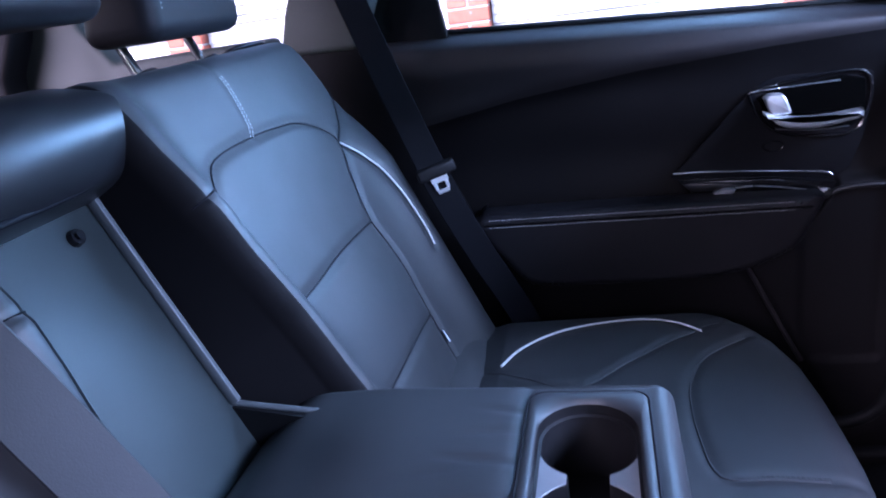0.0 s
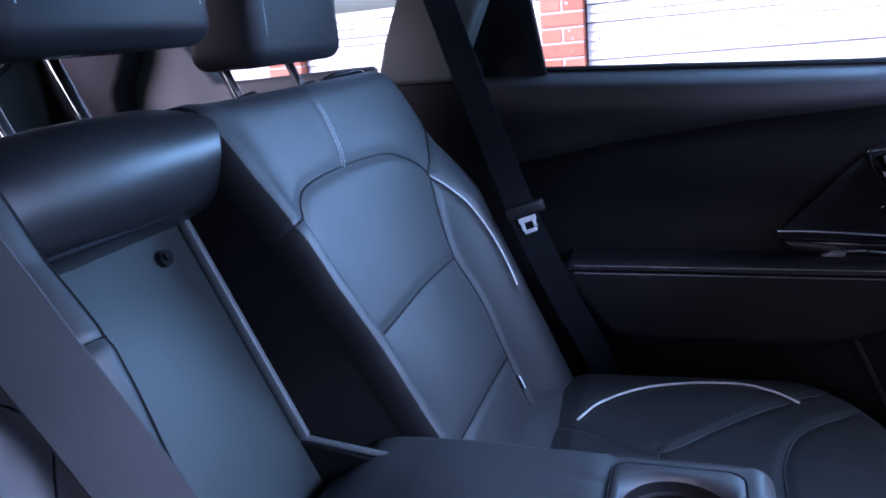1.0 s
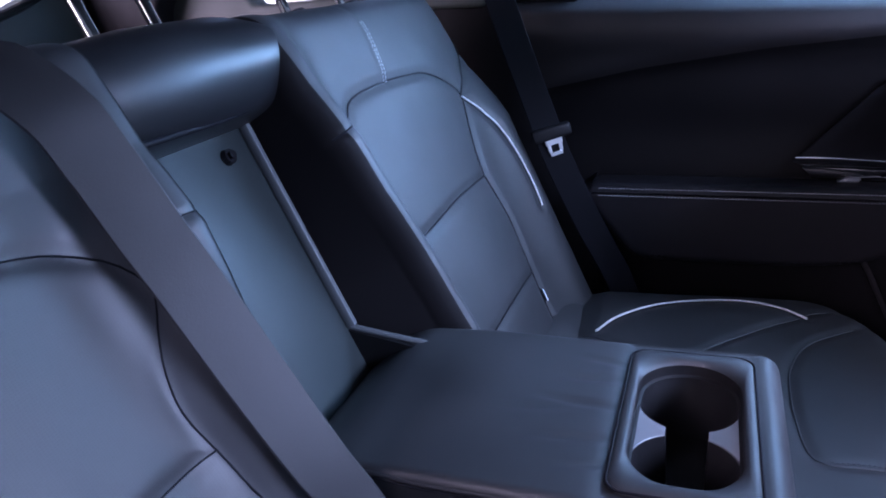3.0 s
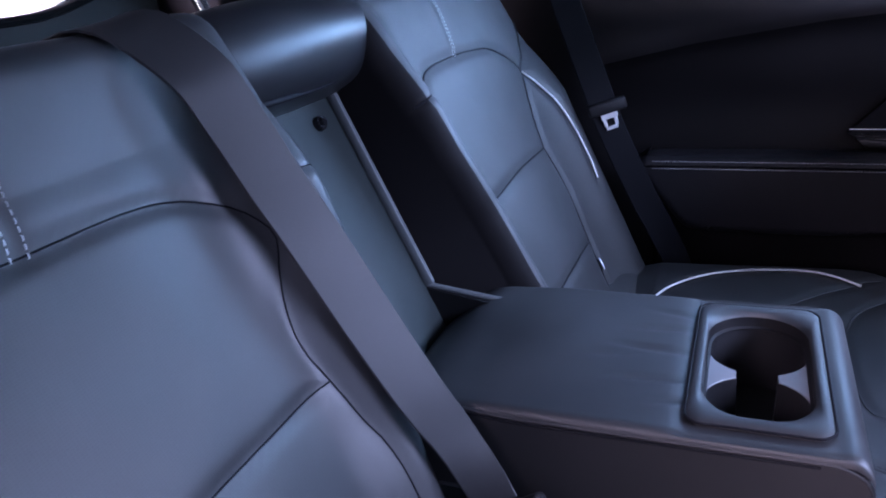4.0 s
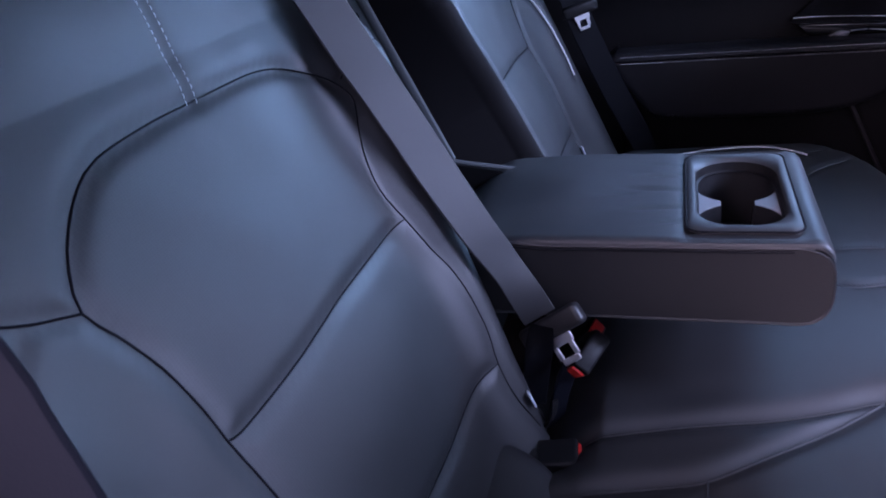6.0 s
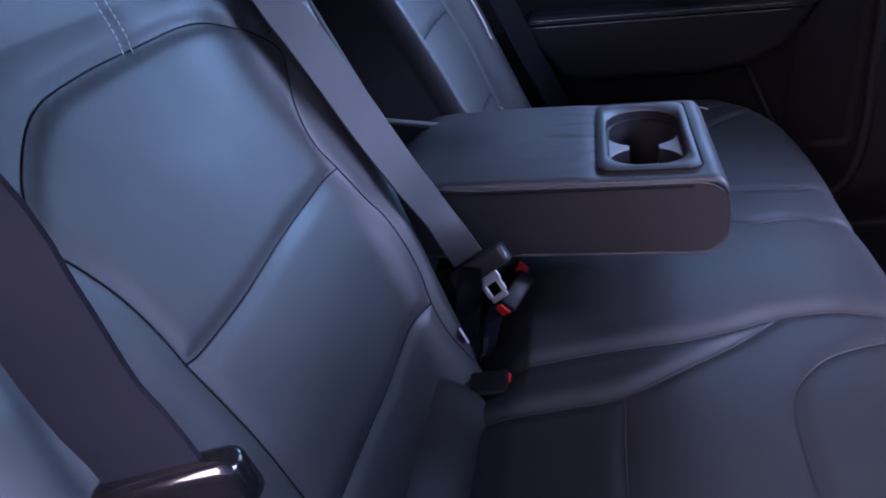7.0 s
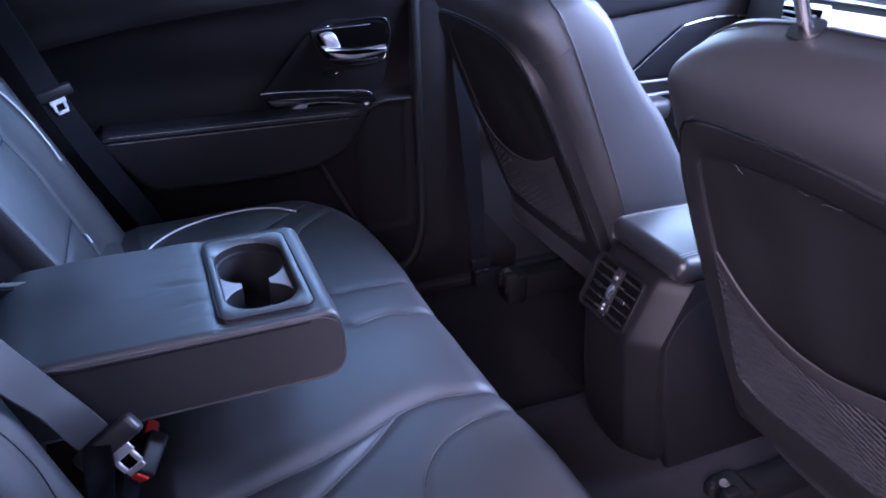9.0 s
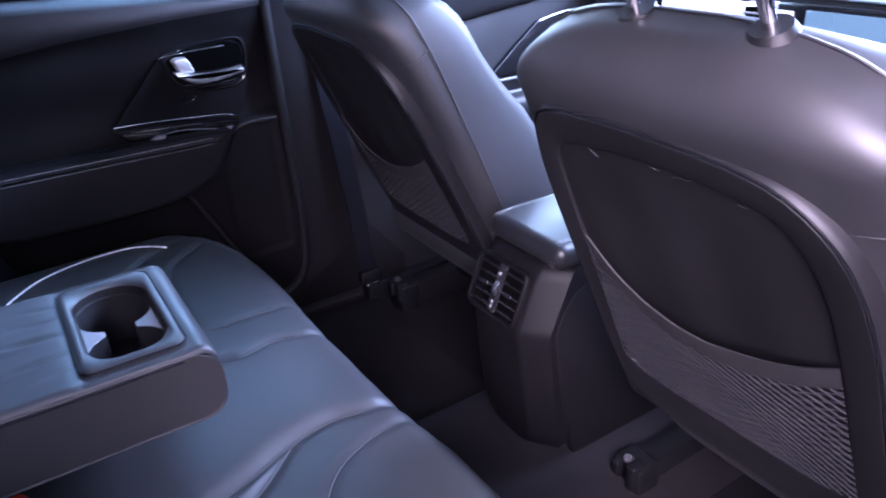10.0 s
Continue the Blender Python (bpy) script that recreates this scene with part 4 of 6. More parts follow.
# the webbing lies across the inner bolster: left edge, then half a width towards the crest
W = (Vector((0, 0.86, 0)) + OUT * 0.51).normalized()
flat = Vector((0.0, 1.0, 0.0))
edge_line = [(0.197, 0.245, 0.015), (0.190, 0.205, 0.017), (0.184, 0.148, 0.018), (0.181, 0.118, 0.020), (0.177, 0.072, 0.022), (0.171, 0.017, 0.023), (0.164, -0.057, 0.027), (0.155, -0.108, 0.030)]
bpts = [on_back(-0.215, 0.20, -0.17), on_back(-0.205, 0.290, -0.10), on_back(-0.195, 0.306, -0.045), on_back(-0.186, 0.292, 0.0)]
bpts += [on_back(-y, u, n) + W * 0.0235 for y, u, n in edge_line] + [Vector((0.110, -0.131, 0.455))]
GRIP = Vector((0.776, -0.105, 0.622))
bsides = [flat, flat, flat, flat.lerp(W, 0.4)] + [W] * 8 + [W.lerp(GRIP, 0.6)]
part("webbing", strap(bpts, bsides, end=0.78), WEB, belt)
# The lap strap takes the shaded copy: its shadow is in the colour
part("lap_webbing", strap([Vector((0.112, -0.134, 0.446)), Vector((0.109, -0.146, 0.418)), Vector((0.104, -0.145, 0.388)), Vector((0.098, -0.146, 0.35))], [GRIP, (0.8, 0.3, 0.3), (0.9, 0.4, 0.1), (0.9, 0.4, 0.0)], 0.030), SHADEWEB, belt, "lap strap running down behind the tongue")


def tongue(name_parent, centre, along, down, w=0.066, skin=PLASTIC, grow=1.0):
    """The belt's tongue: a plastic grip and a steel plate with a slot."""
    a, d = Vector(along).normalized(), Vector(down)
    d = (d - a * d.dot(a)).normalized()
    o = a.cross(d)
    m = Matrix(((a.x, o.x, d.x, centre[0]), (a.y, o.y, d.y, centre[1]), (a.z, o.z, d.z, centre[2]), (0, 0, 0, 1)))
    grip = box(-w / 2, w / 2, -0.0075, 0.0075, -0.011, 0.011, 0.0055, 3)
    for v in grip.verts:
        v.co.z += 0.10 * abs(v.co.x) ** 1.3 * (1 if v.co.x > 0 else -0.3)
    m = m @ Matrix.Scale(grow, 4)
    bmesh.ops.transform(grip, matrix=m, verts=grip.verts)
    part("tongue_grip", grip, skin, name_parent, "black plastic tongue grip")
    pl = joined(box(-0.0145, 0.0145, -0.0014, 0.0014, 0.008, 0.021, 0.001, 1), box(-0.0125, -0.0065, -0.0014, 0.0014, 0.018, 0.034, 0.001, 1), box(0.0065, 0.0125, -0.0014, 0.0014, 0.018, 0.034, 0.001, 1), box(-0.0105, 0.0105, -0.0014, 0.0014, 0.0335, 0.040, 0.001, 1))
    bmesh.ops.transform(pl, matrix=m, verts=pl.verts)
    part("tongue_plate", pl, STEEL, name_parent, "bright steel tongue plate with a slot")


tongue(belt, (0.1217, -0.1303, 0.4432), tuple(GRIP), (0.549, -0.372, -0.748), 0.074, CHIP, 1.1)

far_belt = thing("seat_belt", "dark grey belt hanging from the pillar beside the door", "seat belt", "seat belts", at=(0.2, 0.69, 0.3))
fw = (0.90, 0.36, 0.24)
part("webbing", strap([(-0.085, 0.690, 1.06), (-0.050, 0.680, 0.95), (0.0, 0.668, 0.80), (0.052, 0.655, 0.655), (0.075, 0.653, 0.59), (0.125, 0.664, 0.47), (0.175, 0.68, 0.36), (0.205, 0.69, 0.27)], [fw] * 4), SHADEWEB, far_belt)
tongue(far_belt, (0.068, 0.646, 0.632), (0.90, 0.36, 0.24), (0.12, 0.06, -0.95), 0.066)
part("shoulder_guide", box(-0.135, -0.035, 0.688, 0.72, 1.02, 1.075, 0.012, 3), PLASTIC, far_belt, "plastic shoulder guide on the pillar")

near_belt = thing("seat_belt", "dark grey belt hanging down close beside the open door", "seat belt", "seat belts", at=(0.2, -0.68, 0.3))
nw = (1.0, 0.0, 0.17)
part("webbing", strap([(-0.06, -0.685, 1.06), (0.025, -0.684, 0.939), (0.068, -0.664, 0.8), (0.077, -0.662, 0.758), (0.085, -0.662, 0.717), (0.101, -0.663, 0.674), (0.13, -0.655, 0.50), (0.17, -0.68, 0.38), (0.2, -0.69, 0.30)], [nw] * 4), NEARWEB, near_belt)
tongue(near_belt, (0.105, -0.664, 0.677), (0.94, 0.0, 0.34), (0.2, -0.05, -0.95), 0.066, PIANO)
part("shoulder_guide", box(-0.14, -0.04, -0.73, -0.695, 1.02, 1.075, 0.012, 3), PLASTIC, near_belt, "plastic shoulder guide on the pillar")


def buckle(label, base, tip, stalk=None):
    b = thing("belt_buckle", label, "belt buckle", "belt buckles", at=base)
    a, c = Vector(base), Vector(tip)
    t = (c - a).normalized()
    s = Vector((0.2, 1, 0.1))
    s = (s - t * s.dot(t)).normalized()
    o = t.cross(s)
    L = (c - a).length
    m = Matrix(((s.x, o.x, t.x, a.x), (s.y, o.y, t.y, a.y), (s.z, o.z, t.z, a.z), (0, 0, 0, 1)))
    part("housing", box(-0.018, 0.018, -0.0115, 0.0115, 0, L, 0.004, 3, m), PLASTIC, b)
    part("release_button", box(-0.0135, 0.0135, -0.0075, 0.0075, L - 0.012, L + 0.003, 0.0015, 2, m), RED, b, "red release button")
    if stalk:
        part("stalk", tube([stalk, Vector(stalk).lerp(a, 0.5) + Vector((0, 0, 0.006)), a + t * 0.01], 0.009), WEB, b)
    return b


first = buckle("black buckle with a red button, standing behind the loose tongue", (0.163, -0.078, 0.397), (0.1405, -0.119, 0.377))
part("strap", strap([Vector((0.140, -0.110, 0.385)), Vector((0.131, -0.121, 0.367)), Vector((0.122, -0.124, 0.335)), Vector((0.117, -0.128, 0.300))], [(0.8, 0.5, 0.1)] * 3, 0.022, 0.004), NEARWEB, first, "grey strap that holds the buckle")
buckle("black buckle with a red button under the armrest", (0.116, -0.046, 0.350), (0.159, -0.062, 0.394), (0.09, -0.04, 0.31))
buckle("black buckle lying flat in the gap at the cushion's back", (0.112, -0.207, 0.328), (0.154, -0.202, 0.331), (0.09, -0.205, 0.318))
anchor = thing("child_seat_anchor", "black child-seat anchor cover with a steel stud in the seat gap", "seat anchor", at=(0.11, -0.16, 0.34))
slab = Matrix.Translation((0.094, -0.142, 0.336)) @ pose(0, 0, 0, 8, -14, 24)
part("cover", box(-0.008, 0.008, -0.017, 0.017, -0.028, 0.022, 0.004, 3, slab), PLASTIC, anchor)
part("edge", joined(tube([slab @ Vector((0.009, -0.016, -0.006)), slab @ Vector((0.0095, 0.0, -0.012)), slab @ Vector((0.009, 0.016, -0.004))], 0.0012)), CHIP, anchor, "pale edge of the cover")
knob = bmesh.new()
bmesh.ops.create_uvsphere(knob, u_segments=12, v_segments=8, radius=0.0042, matrix=Matrix.Translation((0.106, -0.130, 0.366)) @ Matrix.Diagonal((1, 1, 1.3, 1)))
part("stud", knob, CHROME, anchor, "bright steel stud")
part("tab", strap([Vector((0.100, -0.152, 0.322)), Vector((0.113, -0.150, 0.326)), Vector((0.120, -0.143, 0.338)), Vector((0.121, -0.137, 0.350))], [(0.3, 1, 0)] * 2, 0.012, 0.003), PLASTIC, anchor, "curved black plastic tab")

# ---- front seats ----
FREC = math.atan(0.47)
FUP, FOUT = Vector((-math.sin(FREC), 0, math.cos(FREC))), Vector((math.cos(FREC), 0, math.sin(FREC)))
# local axes of a front backrest: x to the front, y across, z up along the back
FS = Matrix(((FOUT.x, 0, FUP.x, 0.80), (0, 1, 0, 0), (FOUT.z, 0, FUP.z, 0.6), (0, 0, 0, 1)))


def half_width(z):
    return float(np.interp(z, [-0.46, -0.36, -0.30, -0.1, 0.1, 0.15, 0.19, 0.211, 0.229, 0.241, 0.249, 0.253], [0.20, 0.225, 0.232, 0.232, 0.226, 0.220, 0.207, 0.190, 0.163, 0.130, 0.095, 0.05]))


def thickness(z):
    return float(np.interp(z, [-0.42, -0.2, -0.06, -0.01, 0.04, 0.08, 0.13, 0.17, 0.22, 0.253], [0.20, 0.195, 0.175, 0.157, 0.145, 0.138, 0.138, 0.132, 0.106, 0.066]))


def back_face(z):
    top = np.clip((z - 0.17) / 0.083, 0, 1)
    return 0.002 + 0.030 * top ** 3 - 0.008 * math.exp(-((z - 0.215) / 0.045) ** 2), math.sqrt(max(0.0, 1 - top ** 5))


def evenly(pts, n=96):
    """A closed smooth outline through points, cut into n even steps from its first point on."""
    path = smooth_path([(p, q, 0) for p, q in pts], 0.003, True)
    path.append(path[0])
    d = np.concatenate([[0], np.cumsum([(b - a).length for a, b in zip(path, path[1:])])])
    at = np.linspace(0, d[-1], n, endpoint=False)
    return list(zip(np.interp(at, d, [v.x for v in path]), np.interp(at, d, [v.y for v in path])))


SHELL_OUT = evenly([(0.0, -0.376), (-0.12, -0.374), (-0.175, -0.352), (-0.196, -0.28), (-0.199, -0.1), (-0.197, 0.02), (-0.188, 0.085), (-0.172, 0.125), (-0.145, 0.156), (-0.11, 0.174), (-0.05, 0.183), (0.02, 0.187), (0.08, 0.187), (0.122, 0.183), (0.152, 0.168), (0.170, 0.12), (0.180, 0.05), (0.190, -0.1), (0.198, -0.26), (0.190, -0.335), (0.12, -0.374)])
SHELL_IN = evenly([(0.0, -0.278), (-0.11, -0.276), (-0.146, -0.262), (-0.158, -0.20), (-0.160, -0.08), (-0.159, 0.0), (-0.154, 0.06), (-0.143, 0.10), (-0.124, 0.130), (-0.09, 0.143), (-0.027, 0.150), (0.02, 0.150), (0.06, 0.147), (0.112, 0.140), (0.135, 0.124), (0.143, 0.08), (0.147, 0.02), (0.156, -0.1), (0.166, -0.22), (0.158, -0.262), (0.11, -0.277)])


def inset(loop, d):
    """A closed outline moved inwards by d."""
    n = len(loop)
    out = []
    for i in range(n):
        (ax_, ay_), (bx_, by_) = loop[i - 1], loop[(i + 1) % n]
        tx, ty = bx_ - ax_, by_ - ay_
        k = math.hypot(tx, ty)
        out.append((loop[i][0] + ty / k * d, loop[i][1] - tx / k * d))
    return out


def front_seat(yc, dx, dz, drop, label):
    """A front seat seen from behind: leather backrest, plastic shell, net pocket, headrest, cushion and rails."""
    s = thing("front_seat", label, "car seat", "front seats", at=(1.15, yc, 0.02))
    T = Matrix.Translation((dx, 0, dz)) @ FS @ Matrix.Translation((0, yc, 0))
    # leather backrest: rings in planes across the back, from the bottom up
    bm = bmesh.new()
    rows = []
    zs = list(np.linspace(-0.42, 0.17, 26)) + list(0.17 + 0.083 * np.sin(np.linspace(0, math.pi / 2, 18))[1:])
    for z in zs:
        h, th = half_width(z), thickness(z)
        back, shrink = back_face(z)
        ring = []
        for i in range(48):
            a = 2 * math.pi * i / 48
            c, q = math.cos(a), math.sin(a)
            px = back + th / 2 - th / 2 * math.copysign(abs(c) ** 0.5, c) * (0.35 + 0.65 * shrink)
            py = h * math.copysign(abs(q) ** 0.5, q)
            front_bolster = 0.035 * (abs(py) / 0.23) ** 3 if c < 0 else 0.0
            ring.append(bm.verts.new((px + front_bolster, py, z)))
        rows.append(ring)
    for a, b in zip(rows, rows[1:]):
        for i in range(48):
            bm.faces.new((a[i], a[(i + 1) % 48], b[(i + 1) % 48], b[i]))
    bm.faces.new(rows[-1]), bm.faces.new(rows[0][::-1])
    bmesh.ops.transform(bm, matrix=T, verts=bm.verts)
    part("backrest", bm, LEATHER, s)
    # plastic shell with a raised rim, and a recessed panel inside it
    sh = bmesh.new()
    loops = []
    for o, x in ((SHELL_OUT, 0.034), (SHELL_OUT, 0.002), (inset(SHELL_OUT, 0.0015), -0.0040), (inset(SHELL_OUT, 0.005), -0.0078), (inset(SHELL_IN, -0.006), -0.0085), (inset(SHELL_IN, -0.002), -0.0070), (SHELL_IN, -0.0005)):
        loops.append([sh.verts.new((x, p, q)) for p, q in o])
    for a, b in zip(loops, loops[1:]):
        for i in range(len(a)):
            sh.faces.new((a[i], a[(i + 1) % len(a)], b[(i + 1) % len(b)], b[i]))
    bmesh.ops.transform(sh, matrix=T, verts=sh.verts)
    shell = part("back_shell", sh, PLASTIC, s, "matt black plastic back shell")
    pan = bmesh.new()
    grid = []
    for f in np.linspace(1.01, 0.02, 20):
        grid.append([pan.verts.new((-0.0035 + 0.0010 * (1 - min(f, 1.0) ** 2) - 0.0015 * (1 - min(f, 1.0) ** 4) * (1 + math.sin(48 * p * f + 0.9)), p * f, -0.06 + (q + 0.06) * f)) for p, q in SHELL_IN])
    for a, b in zip(grid, grid[1:]):
        for i in range(len(a)):
            pan.faces.new((a[i], a[(i + 1) % len(a)], b[(i + 1) % len(b)], b[i]))
    pan.faces.new(grid[-1])
    bmesh.ops.transform(pan, matrix=T, verts=pan.verts)
    bead = [T @ Vector((-0.0062, p, q)) for p, q in inset(SHELL_OUT, 0.0025) if q > -0.30]
    bead = bead[len(bead) // 2:] + bead[:len(bead) // 2] if (bead[0] - bead[-1]).length < 0.05 else bead
    part("rim_bead", sweep(bead, circle(0.0017, 6), tuple(FOUT)), PIANO, shell, "glossy rounded bead along the rim")
    part("back_panel", pan, PLASTIC, shell, "soft black recessed panel")
    # pale scuffs where the panel meets the rim
    for cy, cz, half, tilt in ((-0.132, 0.127, 0.004, 0.20), (-0.092, 0.1385, 0.006, -0.05), (-0.034, 0.1465, 0.012, -0.16), (-0.004, 0.1475, 0.006, 0.10), (0.075, 0.141, 0.005, 0.9)):
        worn = [T @ Vector((-0.0072, cy + half * f, cz + half * (tilt * f + 0.12 * math.sin(5 * f)))) for f in (-1, -0.5, 0, 0.5, 1)]
        part("worn_mark", tube(worn, 0.00045, 0.002, k=5), CHIP, shell, "pale scuff on the rim")
    # net pocket: band on top, crossed cords below
    def net_x(y, z):
        return -0.010 - 0.016 * max(0.0, 1 - (y / 0.165) ** 2) * min(1.0, max(0.0, (z + 0.275) / 0.2))
    def band_z(y):
        return float(np.interp(y, [-0.166, -0.126, -0.095, -0.062, -0.025, 0.013, 0.055, 0.085, 0.105, 0.130], [-0.017, -0.038, -0.049, -0.057, -0.065, -0.064, -0.053, -0.037, -0.020, 0.010])) - drop
    band = bmesh.new()
    prev = None
    for i in range(33):
        y = -0.163 + 0.293 * i / 32
        z = band_z(y)
        v = [band.verts.new((net_x(y, z - d) - e, y, z - d)) for d, e in ((0, 0), (0, 0.0022), (0.014, 0.0026), (0.028, 0.0022), (0.028, 0))]
        if prev:
            for a in range(5):
                band.faces.new((prev[a], prev[(a + 1) % 5], v[(a + 1) % 5], v[a]))
        prev = v
    bmesh.ops.transform(band, matrix=T, verts=band.verts)
    pocket = part("net_pocket", band, NET, s, "elastic black net pocket")
    net = bmesh.new()
    pitch, wave = 0.0066, 0.0205
    for k in range(50):
        ring = None
        for j in range(150):
            y = -0.163 + 0.328 * j / 149
            z = -0.274 + k * pitch + 0.36 * pitch * math.sin(2 * math.pi * y / wave + math.pi * (k % 2))
            if not -0.274 + 0.03 * (abs(y) / 0.172) ** 6 < z < band_z(min(y, 0.128)) - 0.024 or y > 0.140 - 0.11 * z:
                ring = None
                continue
            c = Vector((net_x(y, z), y, z))
            vs = [net.verts.new(c + Vector((ax_, 0, az_))) for ax_, az_ in ((-0.0009, 0), (0, 0.0017), (0.0009, 0), (0, -0.0017))]
            if ring:
                for q in range(4):
                    net.faces.new((ring[q], ring[(q + 1) % 4], vs[(q + 1) % 4], vs[q]))
            ring = vs
    bmesh.ops.transform(net, matrix=T, verts=net.verts)
    part("netting", net, CORD, pocket, "crossed elastic cords")
    # lower back apron
    apron = prism([(0.006, -0.33), (0.001, -0.376), (0.005, -0.405), (0.028, -0.428), (0.08, -0.434), (0.08, -0.33)], "y", -0.222, 0.222, 0.012, 3)
    bmesh.ops.transform(apron, matrix=T, verts=apron.verts)
    part("lower_apron", apron, PLASTIC, s, "soft black apron under the shell")
    # seams of the leather on each side
    def flank(n, z):
        th = thickness(z)
        back, shrink = back_face(z)
        c = min(1.0, abs(back + th / 2 - n) / (th / 2 * (0.35 + 0.65 * shrink))) ** 2
        return half_width(z) * math.sqrt(1 - c * c) ** 0.5 + 0.0008
    for sd in (-1, 1):
        def at(z):
            return 0.052 + 0.014 * min(1.0, max(0.0, (z + 0.2) / 0.4))
        line = [(at(z), sd * flank(at(z), z), z) for z in np.linspace(-0.38, 0.228, 18)] + [(0.069, sd * 0.118, 0.2450), (0.072, sd * 0.05, 0.2530), (0.072, sd * -0.004, 0.2535)]
        part("side_seam", sweep([T @ Vector(p) for p in smooth_path(line, 0.012)], circle(0.0016, 6), (1, 0, 0)), LEATHER, s, "raised seam along the side")
        part("cross_seam", tube([T @ Vector((n_, sd * flank(n_, 0.128 + n_ * 0.15), 0.128 + n_ * 0.15)) for n_ in (0.006, 0.016, 0.028, 0.042, 0.056, 0.066)], 0.0012), LEATHER, s)
    # headrest
    hb = box(0.0, 0.115, -0.175, 0.129, 0.335, 0.51, 0.024, 5, T)
    head = part("headrest", hb, LEATHER, s, "black leather headrest on chrome posts")
    for sd in (-1, 1):
        part("post", bar(T @ Vector((0.066, sd * 0.066 - 0.018, 0.236)), T @ Vector((0.06, sd * 0.066 - 0.018, 0.36)), 0.0062, 16), CHROME, head, "chrome post")
        c = bmesh.new()
        bmesh.ops.create_cone(c, cap_ends=True, segments=24, radius1=0.020, radius2=0.016, depth=0.008, matrix=T @ Matrix.Translation((0.066, sd * 0.066 - 0.018, 0.251)))
        part("collar", c, PLASTIC, head, "black plastic guide")
    # cushion, seat base and rails
    part("seat_cushion", box(0.98, 1.50, yc - 0.25, yc + 0.25, 0.22, 0.345, 0.05, 5), LEATHER, s)
    part("seat_base", box(1.13, 1.42, yc - 0.20, yc + 0.20, 0.075, 0.225, 0.02, 2), DOORTRIM, s)
    for sd in (-1, 1):
        y = yc + sd * 0.222
        rail = part("rail", box(1.005, 1.55, y - 0.022, y + 0.022, 0.012, 0.078, 0.004, 2), BRACKET, s, "black steel seat rail")
        part("rail_end", joined(box(0.975, 1.03, y - 0.032, y + 0.032, 0.004, 0.085, 0.010, 3), box(0.968, 1.0, y - 0.028, y - 0.006, 0.040, 0.092, 0.006, 3), box(0.966, 1.0, y + 0.006, y + 0.026, 0.045, 0.082, 0.006, 3)), BRACKET, rail, "rounded plastic rail cap")
        bolt = bmesh.new()
        bmesh.ops.create_cone(bolt, cap_ends=True, segments=12, radius1=0.009, radius2=0.007, depth=0.012, matrix=Matrix.Translation((0.985, y + 0.001, 0.088)) @ pose(0, 0, 0, 0, -35, 0))
        part("bolt", bolt, BOLT, rail, "dull steel bolt head")
    return s


front_seat(-0.392, 0.0, 0.0, 0.0, "black leather front seat with a net pocket, beside the open door")
front_seat(0.392, 0.05, -0.012, 0.03, "black leather front seat with a net pocket, beside the far pillar")

# front belt hanging down the far pillar to its floor anchor
fbelt = thing("seat_belt", "dark front belt hanging along the far pillar", "seat belt", "seat belts", at=(0.96, 0.72, 0.02))
part("webbing", strap([Vector((0.872, 0.738, 1.16)), Vector((0.895, 0.736, 0.80)), Vector((0.908, 0.733, 0.575)), Vector((0.918, 0.730, 0.49)), Vector((0.940, 0.727, 0.285)), Vector((0.957, 0.722, 0.075))], [Vector((1, 0, 0))] * 6), SHADEWEB, fbelt)
foot = part("anchor", joined(box(0.928, 0.990, 0.706, 0.732, 0.052, 0.086, 0.008, 3), box(0.935, 1.01, 0.690, 0.728, 0.001, 0.056, 0.006, 3)), BRACKET, fbelt, "black steel floor anchor")
part("anchor_cap", box(0.932, 0.972, 0.686, 0.712, 0.050, 0.062, 0.005, 3), PIANO, foot, "gloss black anchor cap")

# ---- centre console ----
con = thing("center_console", "black plastic console end with rear air vents and leather lid", "console", at=(1.0, 0, 0.05))
bm = bmesh.new()
loops = []
for z, xf_, yf, ys_ in ((0.078, 0.885, 0.018, 0.070), (0.092, 0.872, 0.034, 0.082), (0.112, 0.864, 0.050, 0.088), (0.145, 0.858, 0.060, 0.091), (0.22, 0.848, 0.060, 0.092), (0.325, 0.838, 0.055, 0.094), (0.336, 0.8375, 0.055, 0.095), (0.346, 0.8415, 0.055, 0.095), (0.418, 0.872, 0.058, 0.096), (0.434, 0.880, 0.059, 0.096), (0.442, 0.890, 0.056, 0.093)):
    ring_ = []
    for sg in (-1, 1):
        arc = [(xf_, sg * (yf - 0.006)), (xf_ + 0.001, sg * yf), (xf_ + 0.004, sg * (yf + 0.005)), (xf_ + 0.030, sg * (ys_ - 0.006)), (xf_ + 0.036, sg * ys_), (1.30, sg * ys_)]
        ring_ += arc[::-1] if sg < 0 else arc
    loops.append([bm.verts.new((p, q, z)) for p, q in ring_])
for lo_, hi_ in zip(loops, loops[1:]):
    for i in range(len(lo_)):
        bm.faces.new((lo_[i], lo_[(i + 1) % len(lo_)], hi_[(i + 1) % len(hi_)], hi_[i]))
bm.faces.new(loops[-1]), bm.faces.new(loops[0][::-1])
part("body", bm, CONSOLE, con)
for sd in (-1, 1):
    q = [(0.928, 0.075), (0.899, 0.22), (0.882, 0.335), (0.895, 0.37), (0.920, 0.402), (0.965, 0.418), (1.30, 0.42), (1.30, 0.075)]
    a, b = (0.080, 0.0965) if sd > 0 else (-0.0965, -0.080)
    part("side_panel", prism(q, "y", a, b, 0.006, 3), CONSOLE, con)
lid = part("lid", box(0.884, 1.28, -0.102, 0.080, 0.443, 0.486, 0.018, 5), ROLLHIDE, con, "black leather armrest lid")
